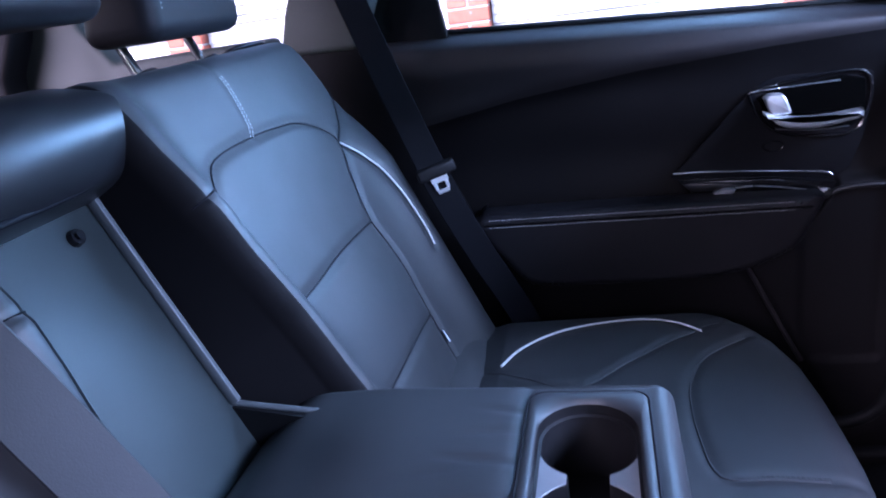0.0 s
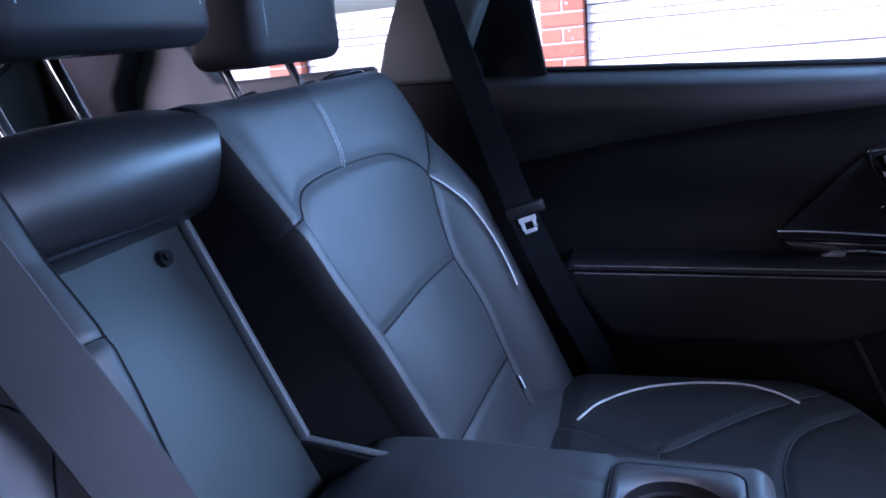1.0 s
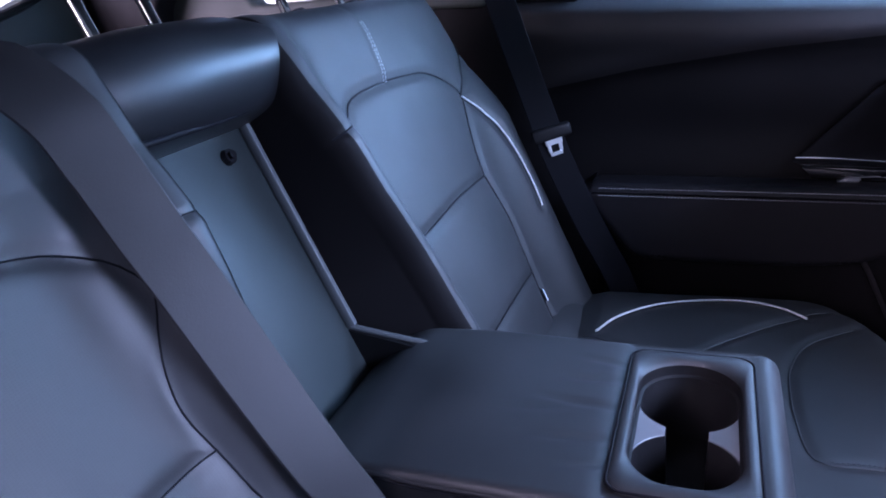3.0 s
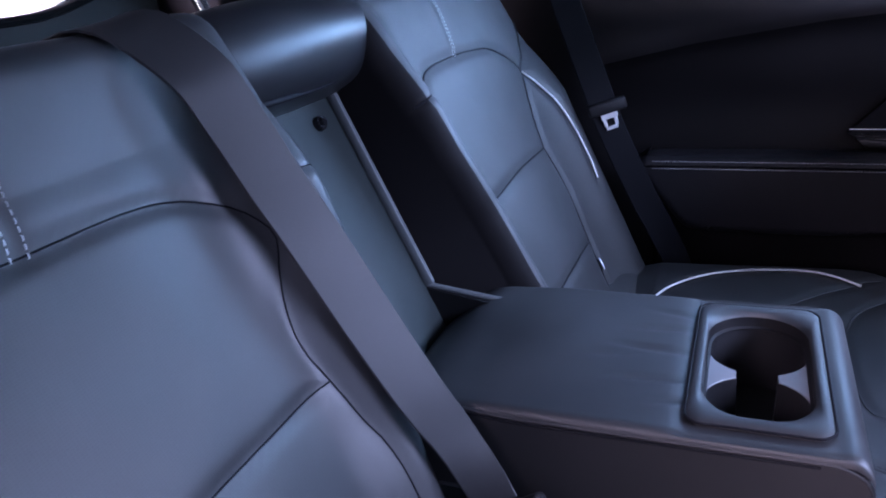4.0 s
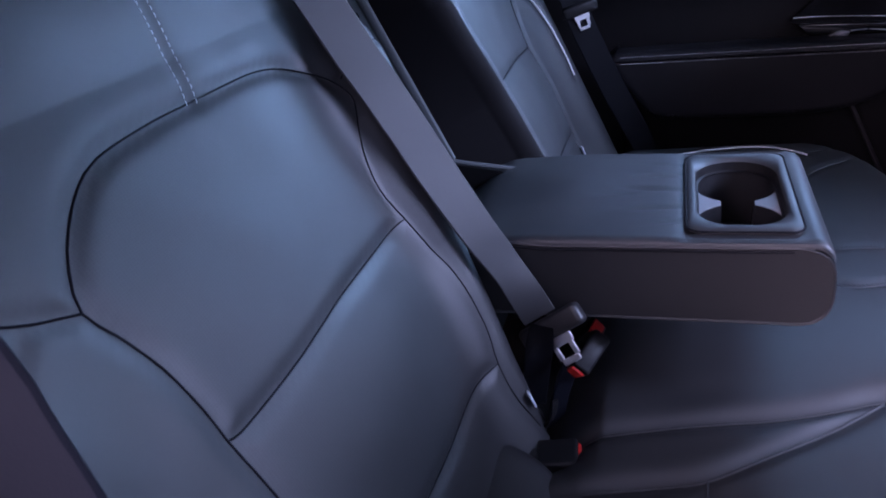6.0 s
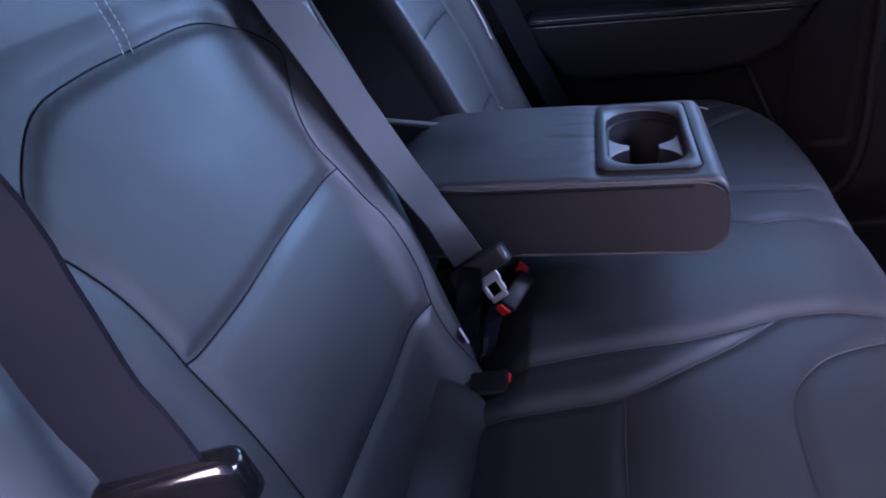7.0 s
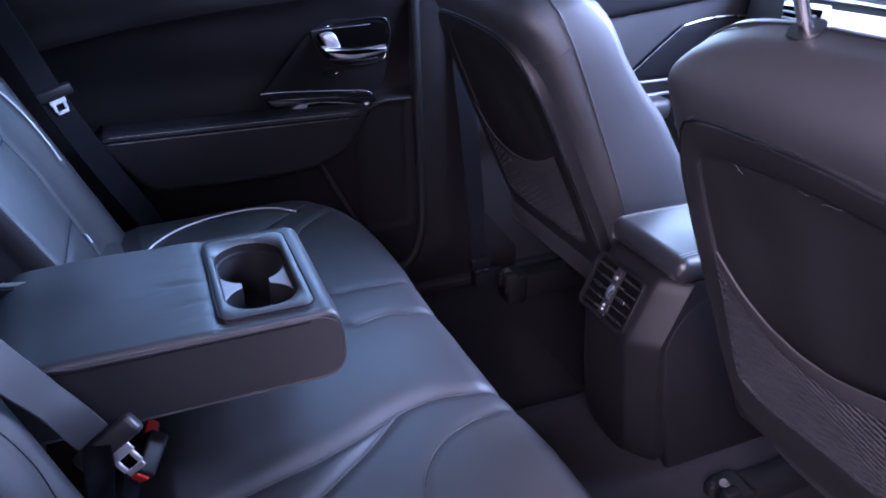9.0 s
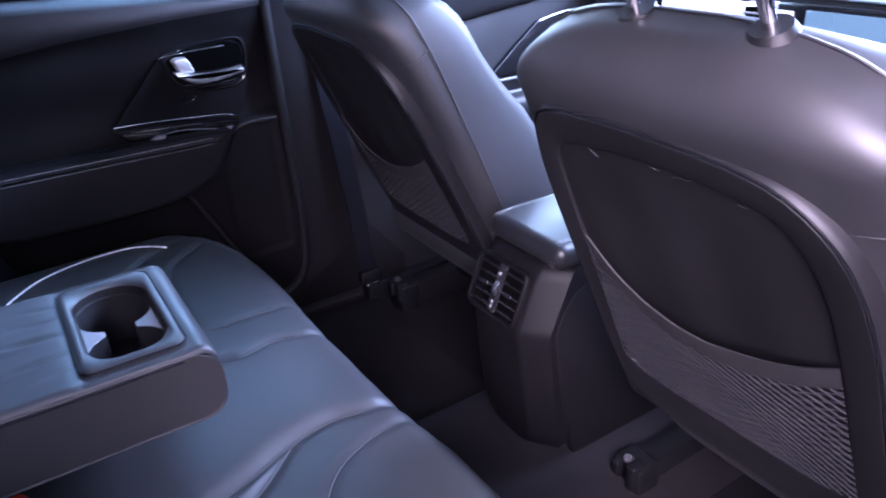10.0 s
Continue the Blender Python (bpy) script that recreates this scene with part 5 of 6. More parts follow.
for sd in (-1, 1):
    for off in (0.0, 0.006):
        ly = sd * (0.070 + off) - 0.011
        pts = smooth_path([(0.8845, ly, 0.452), (0.886, ly, 0.468), (0.894, ly, 0.4825), (0.912, ly, 0.4865), (1.0, ly, 0.4865), (1.2, ly, 0.4865)], 0.006)
        part("stitching", stitches(pts, (-0.5, 0, 0.85)), THREAD, lid, "pale stitching")
# vent: frame, two louvre banks, a dial between them
va = math.atan2(0.872 - 0.8415, 0.418 - 0.346)
VM = Matrix.Translation((0.8555, 0.010, 0.3835)) @ pose(0, 0, 0, 0, math.degrees(va), 0)


def soft_rect(hy, hz, r, n=6):
    """A rounded rectangle round the middle, as (y, z) pairs."""
    pts = []
    for cy, cz, a0 in ((hy - r, hz - r, 0), (r - hy, hz - r, 90), (r - hy, r - hz, 180), (hy - r, r - hz, 270)):
        pts += [(cy + r * math.cos(radians(a0 + 90 * i / n)), cz + r * math.sin(radians(a0 + 90 * i / n))) for i in range(n + 1)]
    return pts


fr = bmesh.new()
loops = [[fr.verts.new(VM @ Vector((x, y, z))) for y, z in soft_rect(hy, hz, r)] for x, hy, hz, r in ((0.004, 0.0625, 0.0475, 0.014), (-0.0060, 0.0625, 0.0475, 0.014), (-0.0082, 0.0610, 0.0460, 0.0125), (-0.0085, 0.0580, 0.0430, 0.011), (-0.0072, 0.0560, 0.0410, 0.010), (0.004, 0.0555, 0.0405, 0.0095))]
for lo_, hi_ in zip(loops, loops[1:]):
    for i in range(len(lo_)):
        fr.faces.new((lo_[i], hi_[i], hi_[(i + 1) % len(hi_)], lo_[(i + 1) % len(lo_)]))
vent = part("vent", fr, CONSOLE, con, "black vent frame with rounded corners")
# The body has no opening: a black sheet paints the duct's shade
part("vent_back", box(-0.0012, 0.003, -0.056, 0.056, -0.041, 0.041, 0, 1, VM), HOLLOWSHADE, vent, "flat black sheet for the duct's shade")
for sd in (-1, 1):
    for i in range(5):
        z = -0.0315 + 0.0158 * i
        part("slat", box(-0.0066, -0.0015, -0.0235, 0.0235, -0.0009, 0.0009, 0.0004, 1, VM @ Matrix.Translation((0, sd * 0.0315, z)) @ pose(0, 0, 0, 0, -14, 0)), SLAT, vent)
    part("vane_tab", box(-0.0115, -0.004, sd * 0.031 - 0.011, sd * 0.031 + 0.011, -0.0042, 0.0032, 0.0022, 3, VM), PIANO, vent, "small gloss black vane tab")
part("vent_divider", box(-0.0068, 0.002, -0.0085, 0.0085, -0.0405, 0.0405, 0.0015, 2, VM), PLASTIC, vent)
dial = bmesh.new()
bmesh.ops.create_cone(dial, cap_ends=True, segments=40, radius1=0.0155, radius2=0.0155, depth=0.0085, matrix=VM @ Matrix.Translation((0.0035, 0.0, 0.0)) @ pose(0, 0, 0, 90, 0, 0))
bmesh.ops.bevel(dial, geom=[e for e in dial.edges if e.calc_face_angle(0) > 1.0], offset=0.0012, segments=2, profile=0.5, affect='EDGES')
part("thumb_wheel", dial, SATIN, vent, "silver thumb wheel")
for z, r in ((0.0245, 0.0036), (-0.0235, 0.0030), (-0.0310, 0.0030)):
    d = bmesh.new()
    bmesh.ops.create_cone(d, cap_ends=True, segments=16, radius1=r, radius2=r * 0.8, depth=0.0016, matrix=VM @ Matrix.Translation((-0.0074, 0, z)) @ pose(0, 0, 0, 0, -90, 0))
    part("marking", d, WEBPLATE, vent, "round pale marking")

# ---- car body: floor, sills, pillars, roof ----
tagged(part("floor", box(-0.91, 2.05, -0.74, 0.74, -0.06, 0.0, 0), CARPET, None), "dark carpeted car floor", "floor", kind="structure")
tagged(part("tunnel", prism([(-0.26, 0.0035), (-0.15, 0.060), (-0.10, 0.076), (0.12, 0.076), (0.150, 0.068), (0.185, 0.0035)], "x", 0.45, 1.8, 0.012, 3), CARPET, None), "carpeted hump along the car's middle", "floor", kind="structure")
mat_ = thing("floor_mat", "dark carpet mat lying in the rear footwell", "floor mat", "floor mats", at=(0.75, -0.42, 0.004))
part("carpet_sheet", box(0.56, 0.965, -0.70, -0.165, 0.004, 0.014, 0.004, 2), CARPET, mat_)
mat2 = thing("floor_mat", "dark carpet mat lying in the rear footwell", "floor mat", "floor mats", at=(0.75, 0.42, 0.004))
part("carpet_sheet", box(0.56, 0.965, 0.175, 0.71, 0.004, 0.014, 0.004, 2), CARPET, mat2)
for sd in (1, -1):
    sill = prism([(0.73, -0.06), (0.73, 0.018), (0.745, 0.03), (0.84, 0.03), (0.86, -0.06)], "x", -0.1, 2.0, 0.006, 2)
    tagged(part("sill_trim", sill if sd > 0 else mirrored(sill), DOORTRIM, None), "black plastic door sill trim", "trim", kind="structure")
    # B-pillar with its flared foot
    bp = prism([(0.815, 0.20), (0.80, 0.45), (0.796, 0.80), (0.80, 1.22), (0.93, 1.22), (0.945, 0.8), (0.955, 0.45), (0.985, 0.20), (1.08, 0.08), (1.08, 0.0), (0.70, 0.0), (0.70, 0.055), (0.76, 0.075), (0.80, 0.12)], "y", 0.745, 0.80, 0.006, 2)
    tagged(part("pillar_b", bp if sd > 0 else mirrored(bp), SIDECOVER, None), "black plastic pillar between the doors", "pillar", kind="structure")
    seal = tube([(0.60, sd * 0.742, 0.072), (0.70, sd * 0.742, 0.076), (0.765, sd * 0.742, 0.098), (0.795, sd * 0.742, 0.15), (0.806, sd * 0.742, 0.25), (0.80, sd * 0.742, 0.45), (0.795, sd * 0.742, 0.80), (0.80, sd * 0.742, 1.15)], 0.013, 0.02)
    tagged(part("door_seal", seal, RUBBER, None), "black rubber door seal", "seal", kind="structure")
    # C-pillar: pale trim over a dark lower cover, and the black window frame before it
    cp = prism([(-0.185, 0.835), (-0.05, 0.832), (-0.035, 0.86), (0.03, 1.0), (0.10, 1.22), (-0.02, 1.22), (-0.10, 1.05), (-0.165, 0.90)], "y", 0.70, 0.76, 0.01, 3)
    tagged(part("pillar_c", cp if sd > 0 else mirrored(cp), TRIM, None), "grey pillar trim with the belt guide", "pillar", kind="structure")
    lo = prism([(-0.22, 0.10), (0.16, 0.10), (0.13, 0.45), (0.02, 0.70), (-0.045, 0.842), (-0.19, 0.842)], "y", 0.712, 0.77, 0.01, 3)
    tagged(part("quarter_trim", lo if sd > 0 else mirrored(lo), SIDECOVER, None), "dark plastic quarter trim behind the door", "trim", kind="structure")
    # roof rail
    rr = prism([(0.64, 1.16), (0.72, 1.13), (0.78, 1.17), (0.78, 1.27), (0.64, 1.25)], "x", -1.0, 1.35, 0.012, 2)
    tagged(part("roof_rail", rr if sd > 0 else mirrored(rr), LINER, None), "pale roof rail lining", "trim", kind="structure")
    # cargo side and quarter window
    cs = prism([(-0.72, -0.05), (-0.20, -0.05), (-0.20, 0.868), (-0.50, 0.862), (-0.55, 0.93), (-0.59, 1.2), (-0.64, 1.2), (-0.655, 0.93), (-0.70, 0.86)], "y", 0.70, 0.76, 0.01, 3)
    tagged(part("cargo_side", cs if sd > 0 else mirrored(cs), TRIM, None), "grey moulded side of the boot", "trim", kind="structure")
    pane = box(-0.80, 0.0, 0.762, 0.766, 0.85, 1.2, 0)
    gl = part("quarter_window", pane if sd > 0 else mirrored(pane), GLASS, None)
    gl.visible_shadow = False
    tagged(gl, "clear quarter window glass", "window", kind="structure")
tagged(part("ceiling", box(-0.91, 1.3, -0.70, 0.70, 1.235, 1.28, 0.01, 2), LINER, None), "pale fabric headliner", "ceiling", kind="structure")
# rear window frame and tailgate
edge_half = [(0.30, 0.866), (0.38, 0.870), (0.45, 0.882), (0.51, 0.898), (0.56, 0.916), (0.59, 0.936), (0.608, 0.965), (0.612, 1.05), (0.612, 1.20)]
window_edge = [(-p, q) for p, q in edge_half[::-1]] + [(0.0, 0.863)] + edge_half
tg = prism([(-0.70, -0.05), (0.70, -0.05), (0.70, 1.235), (0.612, 1.235)] + window_edge[::-1] + [(-0.612, 1.235), (-0.70, 1.235)], "x", -0.91, -0.855)
tagged(part("tailgate", tg, HATCH, None), "grey moulded tailgate lining round the rear window", "tailgate", kind="structure")
ws_seal = sweep(smooth_path([(-0.853, p, q) for p, q in window_edge], 0.015), circle(0.008, 8), (1, 0, 0))
tagged(part("window_seal", ws_seal, RUBBER, None), "black rubber seal of the rear window", "seal", kind="structure")
for sd in (1, -1):
    dp = prism([(-0.85, 0.0), (-0.705, 0.0), (-0.685, 0.86), (-0.64, 0.93), (-0.61, 1.235), (-0.85, 1.235), (-0.85, 0.95), (-0.85, 0.86)], "y", 0.645, 0.72, 0.012, 3)
    tagged(part("pillar_d", dp if sd > 0 else mirrored(dp), SOFT, None), "dark pillar lining beside the rear window", "pillar", kind="structure")
rg = box(-0.886, -0.882, -0.615, 0.615, 0.855, 1.235, 0)
rgo = part("rear_window", rg, GLASS, None)
rgo.visible_shadow = False
tagged(rgo, "clear rear window glass", "window", kind="structure")
shelf = thing("parcel_cover", "grey roll-out cover behind the rear seats", "luggage cover", at=(-0.6, 0, 0.772))
part("blind", box(-0.84, -0.36, -0.66, 0.66, 0.772, 0.780, 0.003, 2), SOFT, shelf)

# ---- far rear door ----
door = thing("rear_door", "closed rear door with soft dark trim and gloss handle panel", "car door", at=(0.4, 0.78, 0.08))
dx = np.linspace(-0.06, 0.793, 120)
DX = np.repeat(dx[:, None], 151, 1)
sill_z = 0.834 - 0.050 * (DX - 0.06)
line_z = np.interp(DX, [-0.06, 0.04, 0.2, 0.4, 0.6, 0.8], [0.665, 0.686, 0.716, 0.742, 0.757, 0.764])
low_line = np.interp(DX, [-0.06, 0.2, 0.46, 0.56, 0.64, 0.70, 0.8], [0.39, 0.385, 0.385, 0.40, 0.44, 0.53, 0.54])
rows_ = np.arange(151)[None, :]
DZ = np.where(rows_ <= 60, 0.085 + (low_line - 0.085) * rows_ / 60, np.where(rows_ <= 110, low_line + (line_z - low_line) * (rows_ - 60) / 50, line_z + (sill_z - line_z) * (1 - (1 - np.clip((rows_ - 110) / 40, 0, 1)) ** 1.5)))
DY = np.full_like(DX, 0.760)
DY = DY - 0.016 * (1 / (1 + np.exp(-(DZ - line_z) / 0.007))) - 0.016 * np.exp(-((DZ - sill_z + 0.05) / 0.04) ** 2)
DY = DY + 0.055 * np.clip(1 - (sill_z - DZ) / 0.022, 0, 1) ** 2
DY = DY + 0.012 * np.exp(-((DZ - 0.60) / 0.06) ** 2)
DY = DY - 0.018 / (1 + np.exp(np.clip((DZ - low_line) / 0.003, -60, 60))) / (1 + np.exp(np.clip((0.546 + (0.421 - DZ) * 0.5 - DX) / 0.004, -60, 60)))
pocket_in = (DX > 0.645) & (DX < 0.775) & (DZ < 0.52 - 0.9 * np.clip(0.70 - DX, 0, 1)) & (DZ > 0.21)
DY = DY + 0.004 * pocket_in
dk = np.repeat(np.where(np.arange(150) < 60, 2, np.where(np.arange(150) < 110, 1, 0))[None, :], len(dx) - 1, 0)
sheet_parts(DX, DY, DZ, dk, {0: "upper_trim", 1: "middle_trim", 2: "lower_trim"}, {0: UPPERTRIM, 1: DOORTRIM, 2: DOORTRIM}, door, {0: "soft dark upper trim", 2: "hard black lower trim"})
# The lighter trim colour paints the light that this edge catches
part("pocket_edge", tube([(0.785, 0.741, 0.523), (0.72, 0.741, 0.523), (0.685, 0.741, 0.514), (0.658, 0.741, 0.49), (0.637, 0.741, 0.455), (0.60, 0.741, 0.432), (0.552, 0.741, 0.421), (0.575, 0.741, 0.365), (0.615, 0.741, 0.28), (0.65, 0.741, 0.21)], 0.0045, 0.01), UPPERTRIM, door, "raised edge of the door pocket, coloured as lit")
part("door_shell", box(-0.05, 0.79, 0.805, 0.86, 0.06, 0.80, 0.01, 2), PLASTIC, door)
arm_o = curve2([(0.108, 0.520), (0.113, 0.498), (0.150, 0.455), (0.190, 0.408), (0.222, 0.397), (0.33, 0.395), (0.46, 0.396), (0.55, 0.408), (0.62, 0.44), (0.650, 0.485), (0.664, 0.519), (0.65, 0.529), (0.4, 0.533), (0.15, 0.535), (0.118, 0.532)], 0.012)
arm = part("armrest", prism(arm_o, "y", 0.682, 0.752, 0.017, 5), DOORHIDE, door, "padded black door armrest with stitching")
part("piping", tube([(0.116, 0.694, 0.520), (0.130, 0.687, 0.5215), (0.25, 0.6845, 0.5205), (0.45, 0.6845, 0.519), (0.60, 0.6855, 0.5175), (0.646, 0.692, 0.5145)], 0.0022, 0.01, (0, 1, 0), 8), DOORHIDE, arm, "raised seam along the upper edge")
for drop, out in ((0.0080, 0.6822), (0.0205, 0.6812)):
    part("stitching", stitches([Vector((x, out, 0.5362 - 0.008 * x - drop)) for x in (0.14, 0.3, 0.5, 0.62)], (0, -1, 0), r=0.0005), THREAD, arm, "pale stitching")
bez = curve2([(0.443, 0.556), (0.50, 0.615), (0.560, 0.680), (0.598, 0.704), (0.67, 0.706), (0.735, 0.702), (0.745, 0.690), (0.738, 0.62), (0.722, 0.565), (0.700, 0.540), (0.60, 0.540), (0.47, 0.546)], 0.012)
bezel = part("handle_panel", prism(bez, "y", 0.756, 0.785, 0.001, 1), GLOSS, door, "gloss black handle panel")
part("trim_strip", tube([(0.447, 0.755, 0.563), (0.498, 0.755, 0.562), (0.585, 0.755, 0.556), (0.678, 0.755, 0.547), (0.692, 0.755, 0.540)], 0.0018, 0.008, (0, 1, 0)), CHROME, bezel, "thin chrome strip")
switches = part("switch_panel", prism([(0.452, 0.556), (0.60, 0.550), (0.692, 0.537), (0.683, 0.520), (0.60, 0.529), (0.472, 0.535)], "y", 0.726, 0.758, 0.003, 2), PIANO, bezel, "gloss black switch panel")
part("switch_edge", tube([(0.540, 0.724, 0.540), (0.565, 0.724, 0.541), (0.600, 0.724, 0.537), (0.645, 0.724, 0.529)], 0.0008, 0.006, (0, 1, 0), 6), SATIN, switches, "pale edge of the switch")
part("window_switch", prism([(0.505, 0.533), (0.522, 0.541), (0.540, 0.5395), (0.536, 0.531)], "y", 0.719, 0.733, 0.002, 2), WEBPLATE, switches, "window switch with a pale edge")
part("switch_cap", prism([(0.660, 0.522), (0.668, 0.529), (0.681, 0.528), (0.676, 0.521)], "y", 0.719, 0.733, 0.002, 2), SATIN, switches, "silver switch end")
part("handle_cup", tube([(0.563, 0.754, 0.684), (0.585, 0.754, 0.688), (0.63, 0.754, 0.690), (0.697, 0.754, 0.692)], 0.0014, 0.008, (0, 1, 0), 8), CHROME, bezel, "chrome edge of the handle recess")
part("lower_edge", tube([(0.605, 0.754, 0.624), (0.64, 0.754, 0.619), (0.68, 0.754, 0.617), (0.712, 0.754, 0.619)], 0.0008, 0.008, (0, 1, 0), 6), SATIN, bezel, "thin pale line under the handle")
root = curve2([(0.583, 0.678), (0.592, 0.683), (0.612, 0.681), (0.620, 0.663), (0.622, 0.652), (0.594, 0.652)], 0.005)
part("handle_root", prism(root, "y", 0.726, 0.752, 0.005, 3), STEEL, bezel, "satin silver root of the handle")
lever = curve2([(0.582, 0.658), (0.606, 0.651), (0.640, 0.645), (0.68, 0.645), (0.717, 0.649), (0.723, 0.644), (0.716, 0.637), (0.665, 0.628), (0.622, 0.629), (0.602, 0.637)], 0.005)
part("handle", prism(lever, "y", 0.716, 0.746, 0.007, 4), STEEL, bezel, "satin silver pull handle")
part("recess_ring", tube([(0.566, 0.754, 0.680), (0.578, 0.754, 0.690), (0.64, 0.754, 0.700), (0.70, 0.754, 0.705), (0.732, 0.754, 0.701), (0.742, 0.754, 0.680), (0.738, 0.754, 0.645), (0.724, 0.754, 0.614), (0.69, 0.754, 0.606), (0.63, 0.754, 0.612), (0.590, 0.754, 0.632)], 0.0026, 0.008, (0, 1, 0), 8, True), PIANO, bezel, "gloss black edge of the handle recess")
# Black sheet painting the shade of a hollow that isn't cut
part("recess", prism([(0.576, 0.676), (0.60, 0.688), (0.70, 0.700), (0.733, 0.690), (0.735, 0.650), (0.718, 0.620), (0.64, 0.618), (0.600, 0.634)], "y", 0.7535, 0.757, 0.001, 1), HOLLOWSHADE, bezel, "flat black sheet for the shade behind the handle")
part("lock_ring", tube([(0.586, 0.7545, 0.596), (0.592, 0.7545, 0.602), (0.602, 0.7545, 0.604), (0.613, 0.7545, 0.602), (0.618, 0.7545, 0.596), (0.612, 0.7545, 0.590), (0.602, 0.7545, 0.588), (0.592, 0.7545, 0.590)], 0.0012, 0.004, (0, 1, 0), 8, True), PIANO, bezel, "round lock ring")
part("window_frame", prism([(-0.055, 0.80), (0.092, 0.80), (0.090, 0.838), (0.080, 0.90), (0.060, 1.02), (0.075, 1.2), (-0.02, 1.2), (-0.03, 1.0), (-0.05, 0.88)], "y", 0.772, 0.788, 0.005, 2), RUBBER, door, "black window frame")
wg = part("glass", box(0.05, 0.80, 0.790, 0.794, 0.80, 1.2, 0), GLASS, door, "clear door glass")
wg.visible_shadow = False
drops = bmesh.new()
drng = random.Random(8)
for i in range(70):
    r_ = drng.uniform(0.0015, 0.0036)
    bmesh.ops.create_icosphere(drops, subdivisions=1, radius=r_, matrix=Matrix.Translation((drng.uniform(0.12, 0.78), 0.7945, drng.uniform(0.84, 1.0))) @ Matrix.Diagonal((1, 0.45, 1.2, 1)))
dr = part("raindrops", drops, WATER, door, "raindrops on the outside of the glass")
dr.visible_shadow = False
part("sill_seal", sweep([Vector((x, 0.796, 0.836 - 0.05 * (x - 0.06))) for x in (0.07, 0.3, 0.55, 0.80)], circle(0.006, 8), (0, 1, 0)), RUBBER, door)

# ---- far front door, dashboard, windscreen ----
fdoor = thing("front_door", "closed front door with grey upper trim and gloss insert", "car door", at=(1.4, 0.78, 0.1))
part("upper_trim", prism([(0.95, 0.66), (1.3, 0.66), (1.9, 0.72), (1.9, 0.79), (0.95, 0.82)], "y", 0.735, 0.80, 0.02, 3), SOFT, fdoor)
part("lower_trim", prism([(0.95, -0.06), (1.95, -0.06), (1.9, 0.725), (1.3, 0.665), (0.95, 0.665)], "y", 0.76, 0.81, 0.01, 2), PLASTIC, fdoor)
part("gloss_insert", prism([(1.378, 0.506), (1.46, 0.572), (1.54, 0.630), (1.64, 0.642), (1.72, 0.645), (1.72, 0.51), (1.50, 0.507)], "y", 0.744, 0.765, 0.002, 2), GLOSS, fdoor, "gloss black insert")
part("insert_line", tube([(1.375, 0.742, 0.507), (1.46, 0.742, 0.574), (1.542, 0.742, 0.633)], 0.0007, 0.01, (0, 1, 0), 6), WEBPLATE, fdoor, "thin pale edge of the insert")
part("chrome_line", tube([(1.542, 0.741, 0.632), (1.60, 0.741, 0.642), (1.66, 0.741, 0.646), (1.77, 0.741, 0.642)], 0.0022, 0.01, (0, 1, 0), 8), SATIN, fdoor, "satin chrome line over the insert")
part("armrest", box(1.0, 1.5, 0.69, 0.765, 0.40, 0.455, 0.02, 3), LEATHER, fdoor)
part("trim_strip", tube([(1.38, 0.741, 0.497), (1.42, 0.740, 0.495), (1.5, 0.740, 0.495), (1.62, 0.740, 0.498)], 0.0036), WEBPLATE, fdoor, "silver strip")
part("lower_strip", tube([(1.40, 0.741, 0.458), (1.46, 0.740, 0.457), (1.5, 0.740, 0.459), (1.60, 0.740, 0.462)], 0.005), WEBPLATE, fdoor, "silver armrest edge")
g2 = part("glass", box(0.95, 1.75, 0.790, 0.794, 0.79, 1.2, 0), GLASS, fdoor, "clear door glass")
g2.visible_shadow = False
dash = thing("dashboard", "dark dashboard with silver panel, air vents and display", "dashboard", at=(1.8, 0, 0.4))
part("body", prism([(1.66, 0.30), (1.70, 0.60), (1.72, 0.735), (1.80, 0.765), (2.05, 0.76), (2.05, 0.05), (1.75, 0.05)], "y", -0.72, 0.72, 0.02, 3), SOFT, dash)
part("silver_panel", prism([(0.236, 0.600), (0.232, 0.700), (0.30, 0.7035), (0.47, 0.700), (0.46, 0.60)], "x", 1.698, 1.725, 0.006, 2), SILVERPAINT, dash, "silver painted panel")
for vy, va_, vb in ((0.197, 0.040, 0.0), (0.525, 0.056, 0.012)):
    v = part("vent", prism([(vy - va_, 0.604), (vy - va_ - vb, 0.708), (vy + va_ + vb / 2, 0.703), (vy + va_ - vb, 0.604)], "x", 1.699, 1.722, 0.006, 2), SILVERPAINT, dash, "air vent with silver frame")
    # Black sheet over the solid dash, painting the vent's inner shade
    part("vent_back", prism([(vy - va_ + 0.008, 0.612), (vy - va_ - vb + 0.008, 0.698), (vy + va_ + vb / 2 - 0.008, 0.694), (vy + va_ - vb - 0.008, 0.612)], "x", 1.6945, 1.702, 0.001, 1), HOLLOWSHADE, v, "flat black sheet for the duct's shade")
    for i in range(5):
        part("slat", box(1.686, 1.6965, vy - va_ + 0.006, vy + va_ - 0.009, 0.622 + i * 0.0148, 0.6255 + i * 0.0148, 0.001, 1), WEBPLATE, v)
part("display_surround", box(1.694, 1.71, -0.16, 0.152, 0.60, 0.712, 0.006, 2), PIANO, dash, "gloss black surround of the display")
part("button_bar", box(1.6895, 1.697, 0.112, 0.150, 0.684, 0.695, 0.002, 2), SILVERPAINT, dash, "silver button bar")
part("display", box(1.690, 1.702, -0.13, 0.085, 0.615, 0.700, 0.004, 2), DISPLAY, dash, "dark touch display showing faint colours")
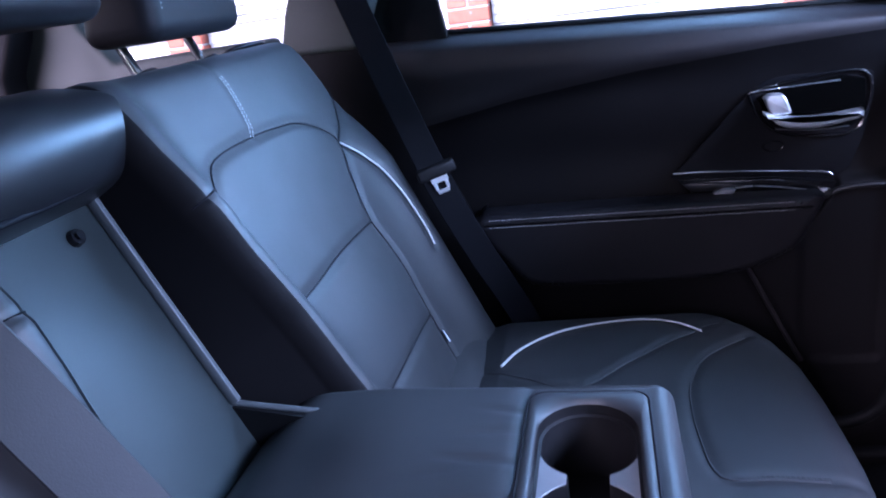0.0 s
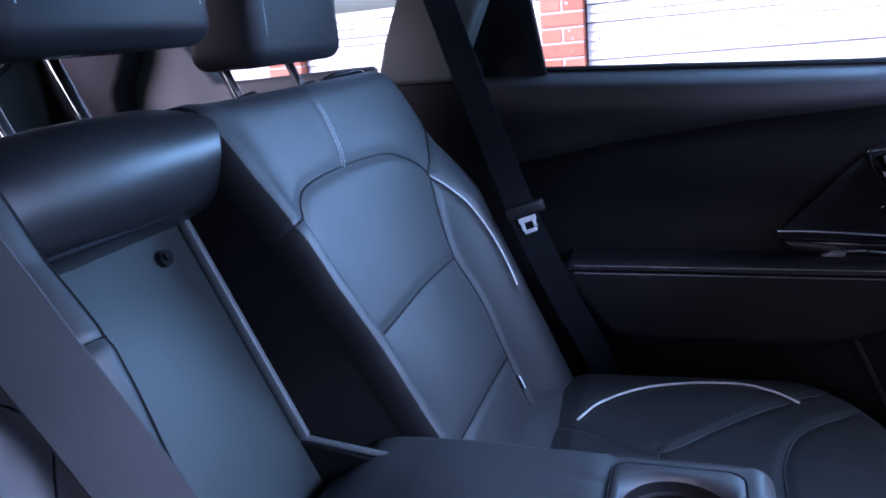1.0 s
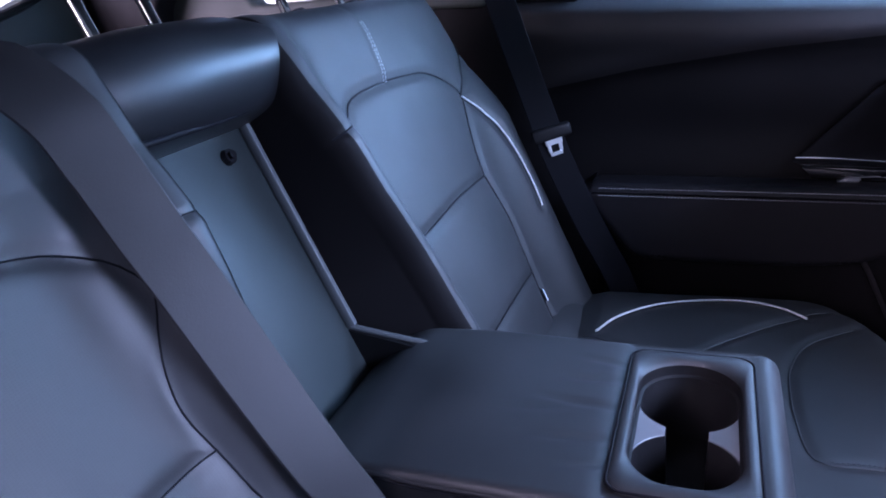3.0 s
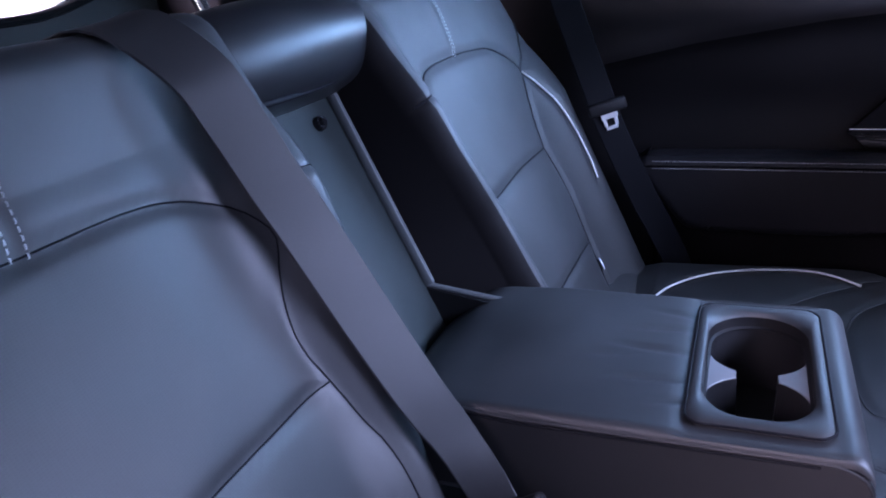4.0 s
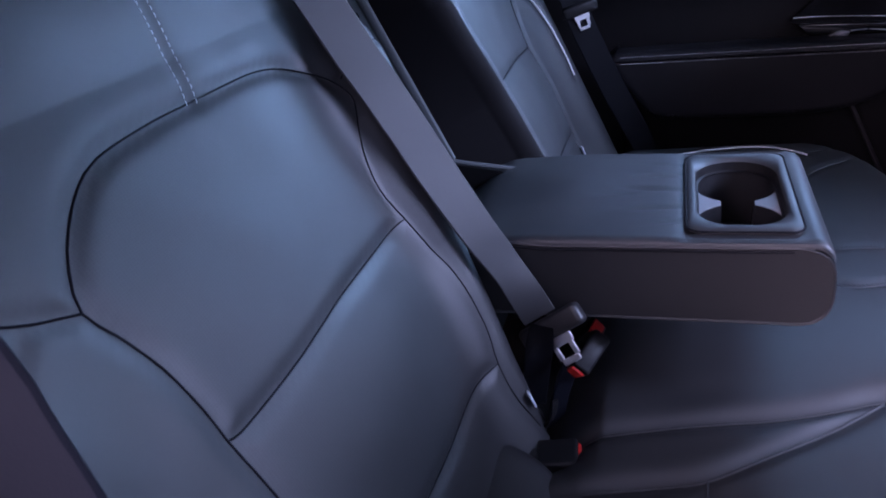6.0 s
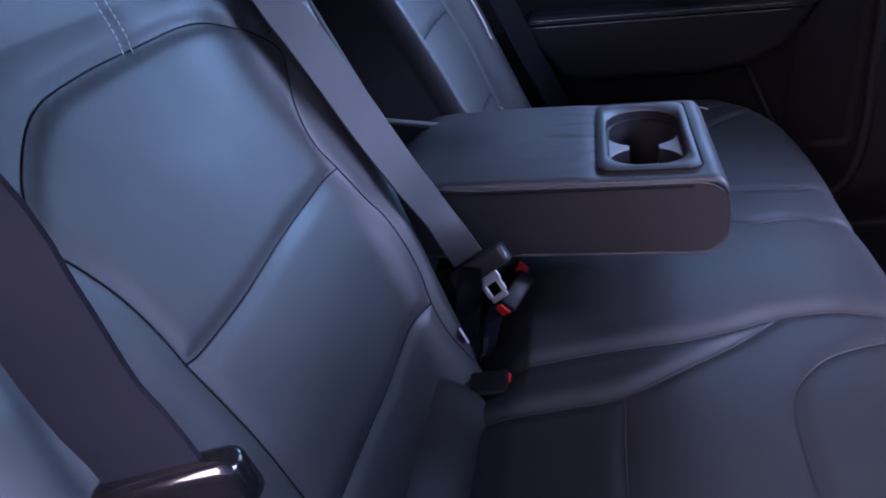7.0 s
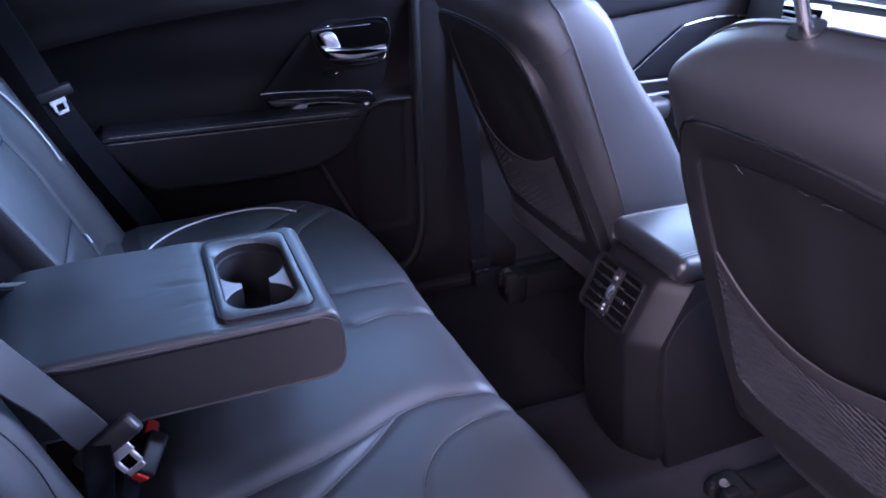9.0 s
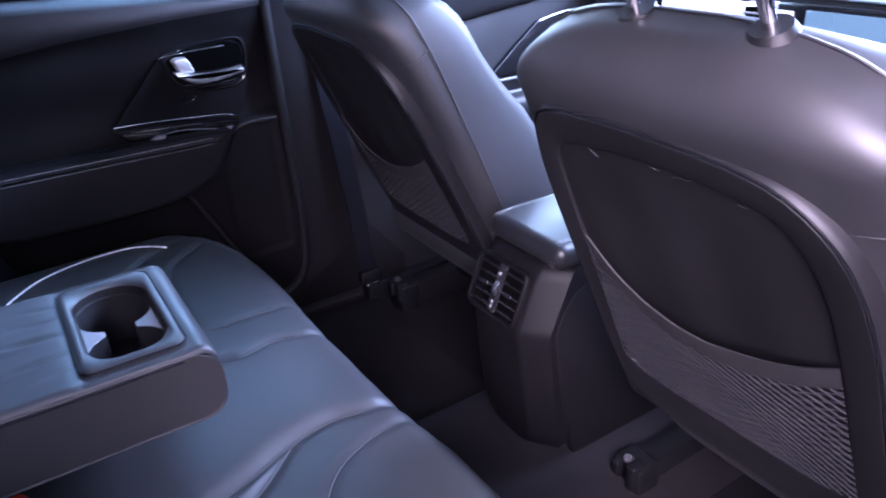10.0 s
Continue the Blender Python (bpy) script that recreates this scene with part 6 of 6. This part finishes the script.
# Bright tube added to draw the thin highlight along the dash
part("top_edge", tube([(1.712, -0.60, 0.724), (1.712, 0.0, 0.724), (1.712, 0.60, 0.722)], 0.004, 0.03, (1, 0, 0), 8), SATIN, dash, "silver tube standing in for a highlight under the dashboard top")
ws = part("windscreen", prism([(2.0, 0.765), (2.006, 0.768), (1.306, 1.25), (1.30, 1.247)], "y", -0.70, 0.70), GLASS, None)
ws.visible_shadow = False
tagged(ws, "clear sloping windscreen", "window", kind="structure")
for sd in (1, -1):
    ap = prism([(1.95, 0.76), (2.03, 0.77), (1.36, 1.26), (1.28, 1.25)], "y", 0.70, 0.76, 0.01, 2)
    tagged(part("pillar_a", ap if sd > 0 else mirrored(ap), LINER, None), "pale windscreen pillar lining", "pillar", kind="structure")
tagged(part("front_bulkhead", box(2.05, 2.10, -0.76, 0.76, -0.06, 0.76, 0.0), PLASTIC, None), "dark bulkhead ahead of the dashboard", "trim", kind="structure")

# ---- outside: ground, board fence, brick piers ----
tagged(part("ground", box(-300, 300, -300, 300, -0.5, -0.40, 0), ASPHALT, None), "grey asphalt yard", "ground", kind="structure")
FY = 3.40
wall = thing("fence", "weathered pale board fence between brick piers", "fence", kind="structure", at=(0, FY, -0.4))
rng = random.Random(4)
board = prism([(-0.010, 0.0), (0.010, 0.0), (0.016, 0.0435), (0.006, 0.0435)], "x", -0.79, 0.79, 0.002, 1)
board_me = bpy.data.meshes.new("board")
board.to_mesh(board_me)
board.free()
board_me.materials.append(TIMBER)
for bay in range(-5, 4):
    cx = -0.315 + 0.11 + 0.805 + bay * 1.61
    for i in range(32):
        o = new("board", board_me)
        o.parent = wall
        o.matrix_parent_inverse = Matrix.Translation((0, -FY, 0.4))
        o.matrix_basis = Matrix.Translation((cx, FY + 0.02 + rng.uniform(-0.005, 0.005), -0.38 + i * 0.0452)) @ pose(0, 0, 0, rng.uniform(-3, 3), rng.uniform(-0.12, 0.12), rng.uniform(-0.3, 0.3))
# Black sheet added behind the boards to paint the shade in their gaps
part("backing", box(-8.5, 6.5, FY + 0.05, FY + 0.07, -0.4, 1.05, 0), RUBBER, wall, "black sheet that darkens the gaps between the boards")
brick_b = box(-0.1075, 0.1075, -0.05, 0.05, -0.0325, 0.0325, 0.004, 1)
brick_me = bpy.data.meshes.new("brick")
brick_b.to_mesh(brick_me)
brick_b.free()
brick_me.materials.append(BRICK)
half_b = box(-0.051, 0.051, -0.05, 0.05, -0.0325, 0.0325, 0.004, 1)
half_me = bpy.data.meshes.new("brick")
half_b.to_mesh(half_me)
half_b.free()
half_me.materials.append(BRICK)
for pier in range(-3, 3):
    px = -0.305 + pier * 1.61
    pr = thing("brick_pier", "red brick pier of the fence with pale mortar joints", "pier", "brick piers", at=(px, FY, -0.4))
    part("mortar", box(px - 0.103, px + 0.103, FY - 0.043, FY + 0.1, -0.4, 1.18, 0), MORTAR, pr)
    for i in range(21):
        z = -0.362 + i * 0.075
        for sx in ((0,) if i % 2 else (-0.0565, 0.0565)):
            o = new("brick", brick_me if i % 2 else half_me)
            o.parent = pr
            o.matrix_parent_inverse = Matrix.Translation((-px, -FY, 0.4))
            o.matrix_basis = Matrix.Translation((px + sx + rng.uniform(-0.001, 0.001), FY - 0.0 + rng.uniform(-0.002, 0.002), z))

# ---- near side round the open doorway, unseen: doors and an added wall block light ----
tagged(part("door_near_front", prism([(0.93, 0.06), (2.0, 0.06), (2.0, 0.78), (0.93, 0.80)], "y", -0.82, -0.765, 0.01, 2), DOORTRIM, None), "unseen closed front door beside the open doorway, blocking light", "car door", kind="structure")
od = prism([(-1.66, 0.10), (-0.80, 0.10), (-0.80, 0.80), (-1.62, 0.82)], "x", 0.86, 0.93, 0.015, 2)
tagged(part("door_near_rear", od, DOORTRIM, None), "unseen rear door standing wide open, blocking light", "car door", kind="structure")
# Unseen wall, added to cut the low light from the near side
tagged(part("wall_light_block", box(-9, 9, -3.6, -3.35, -0.4, 1.4, 0.01, 1), WALL, None), "unseen dark wall added to block low light", "wall", kind="structure")
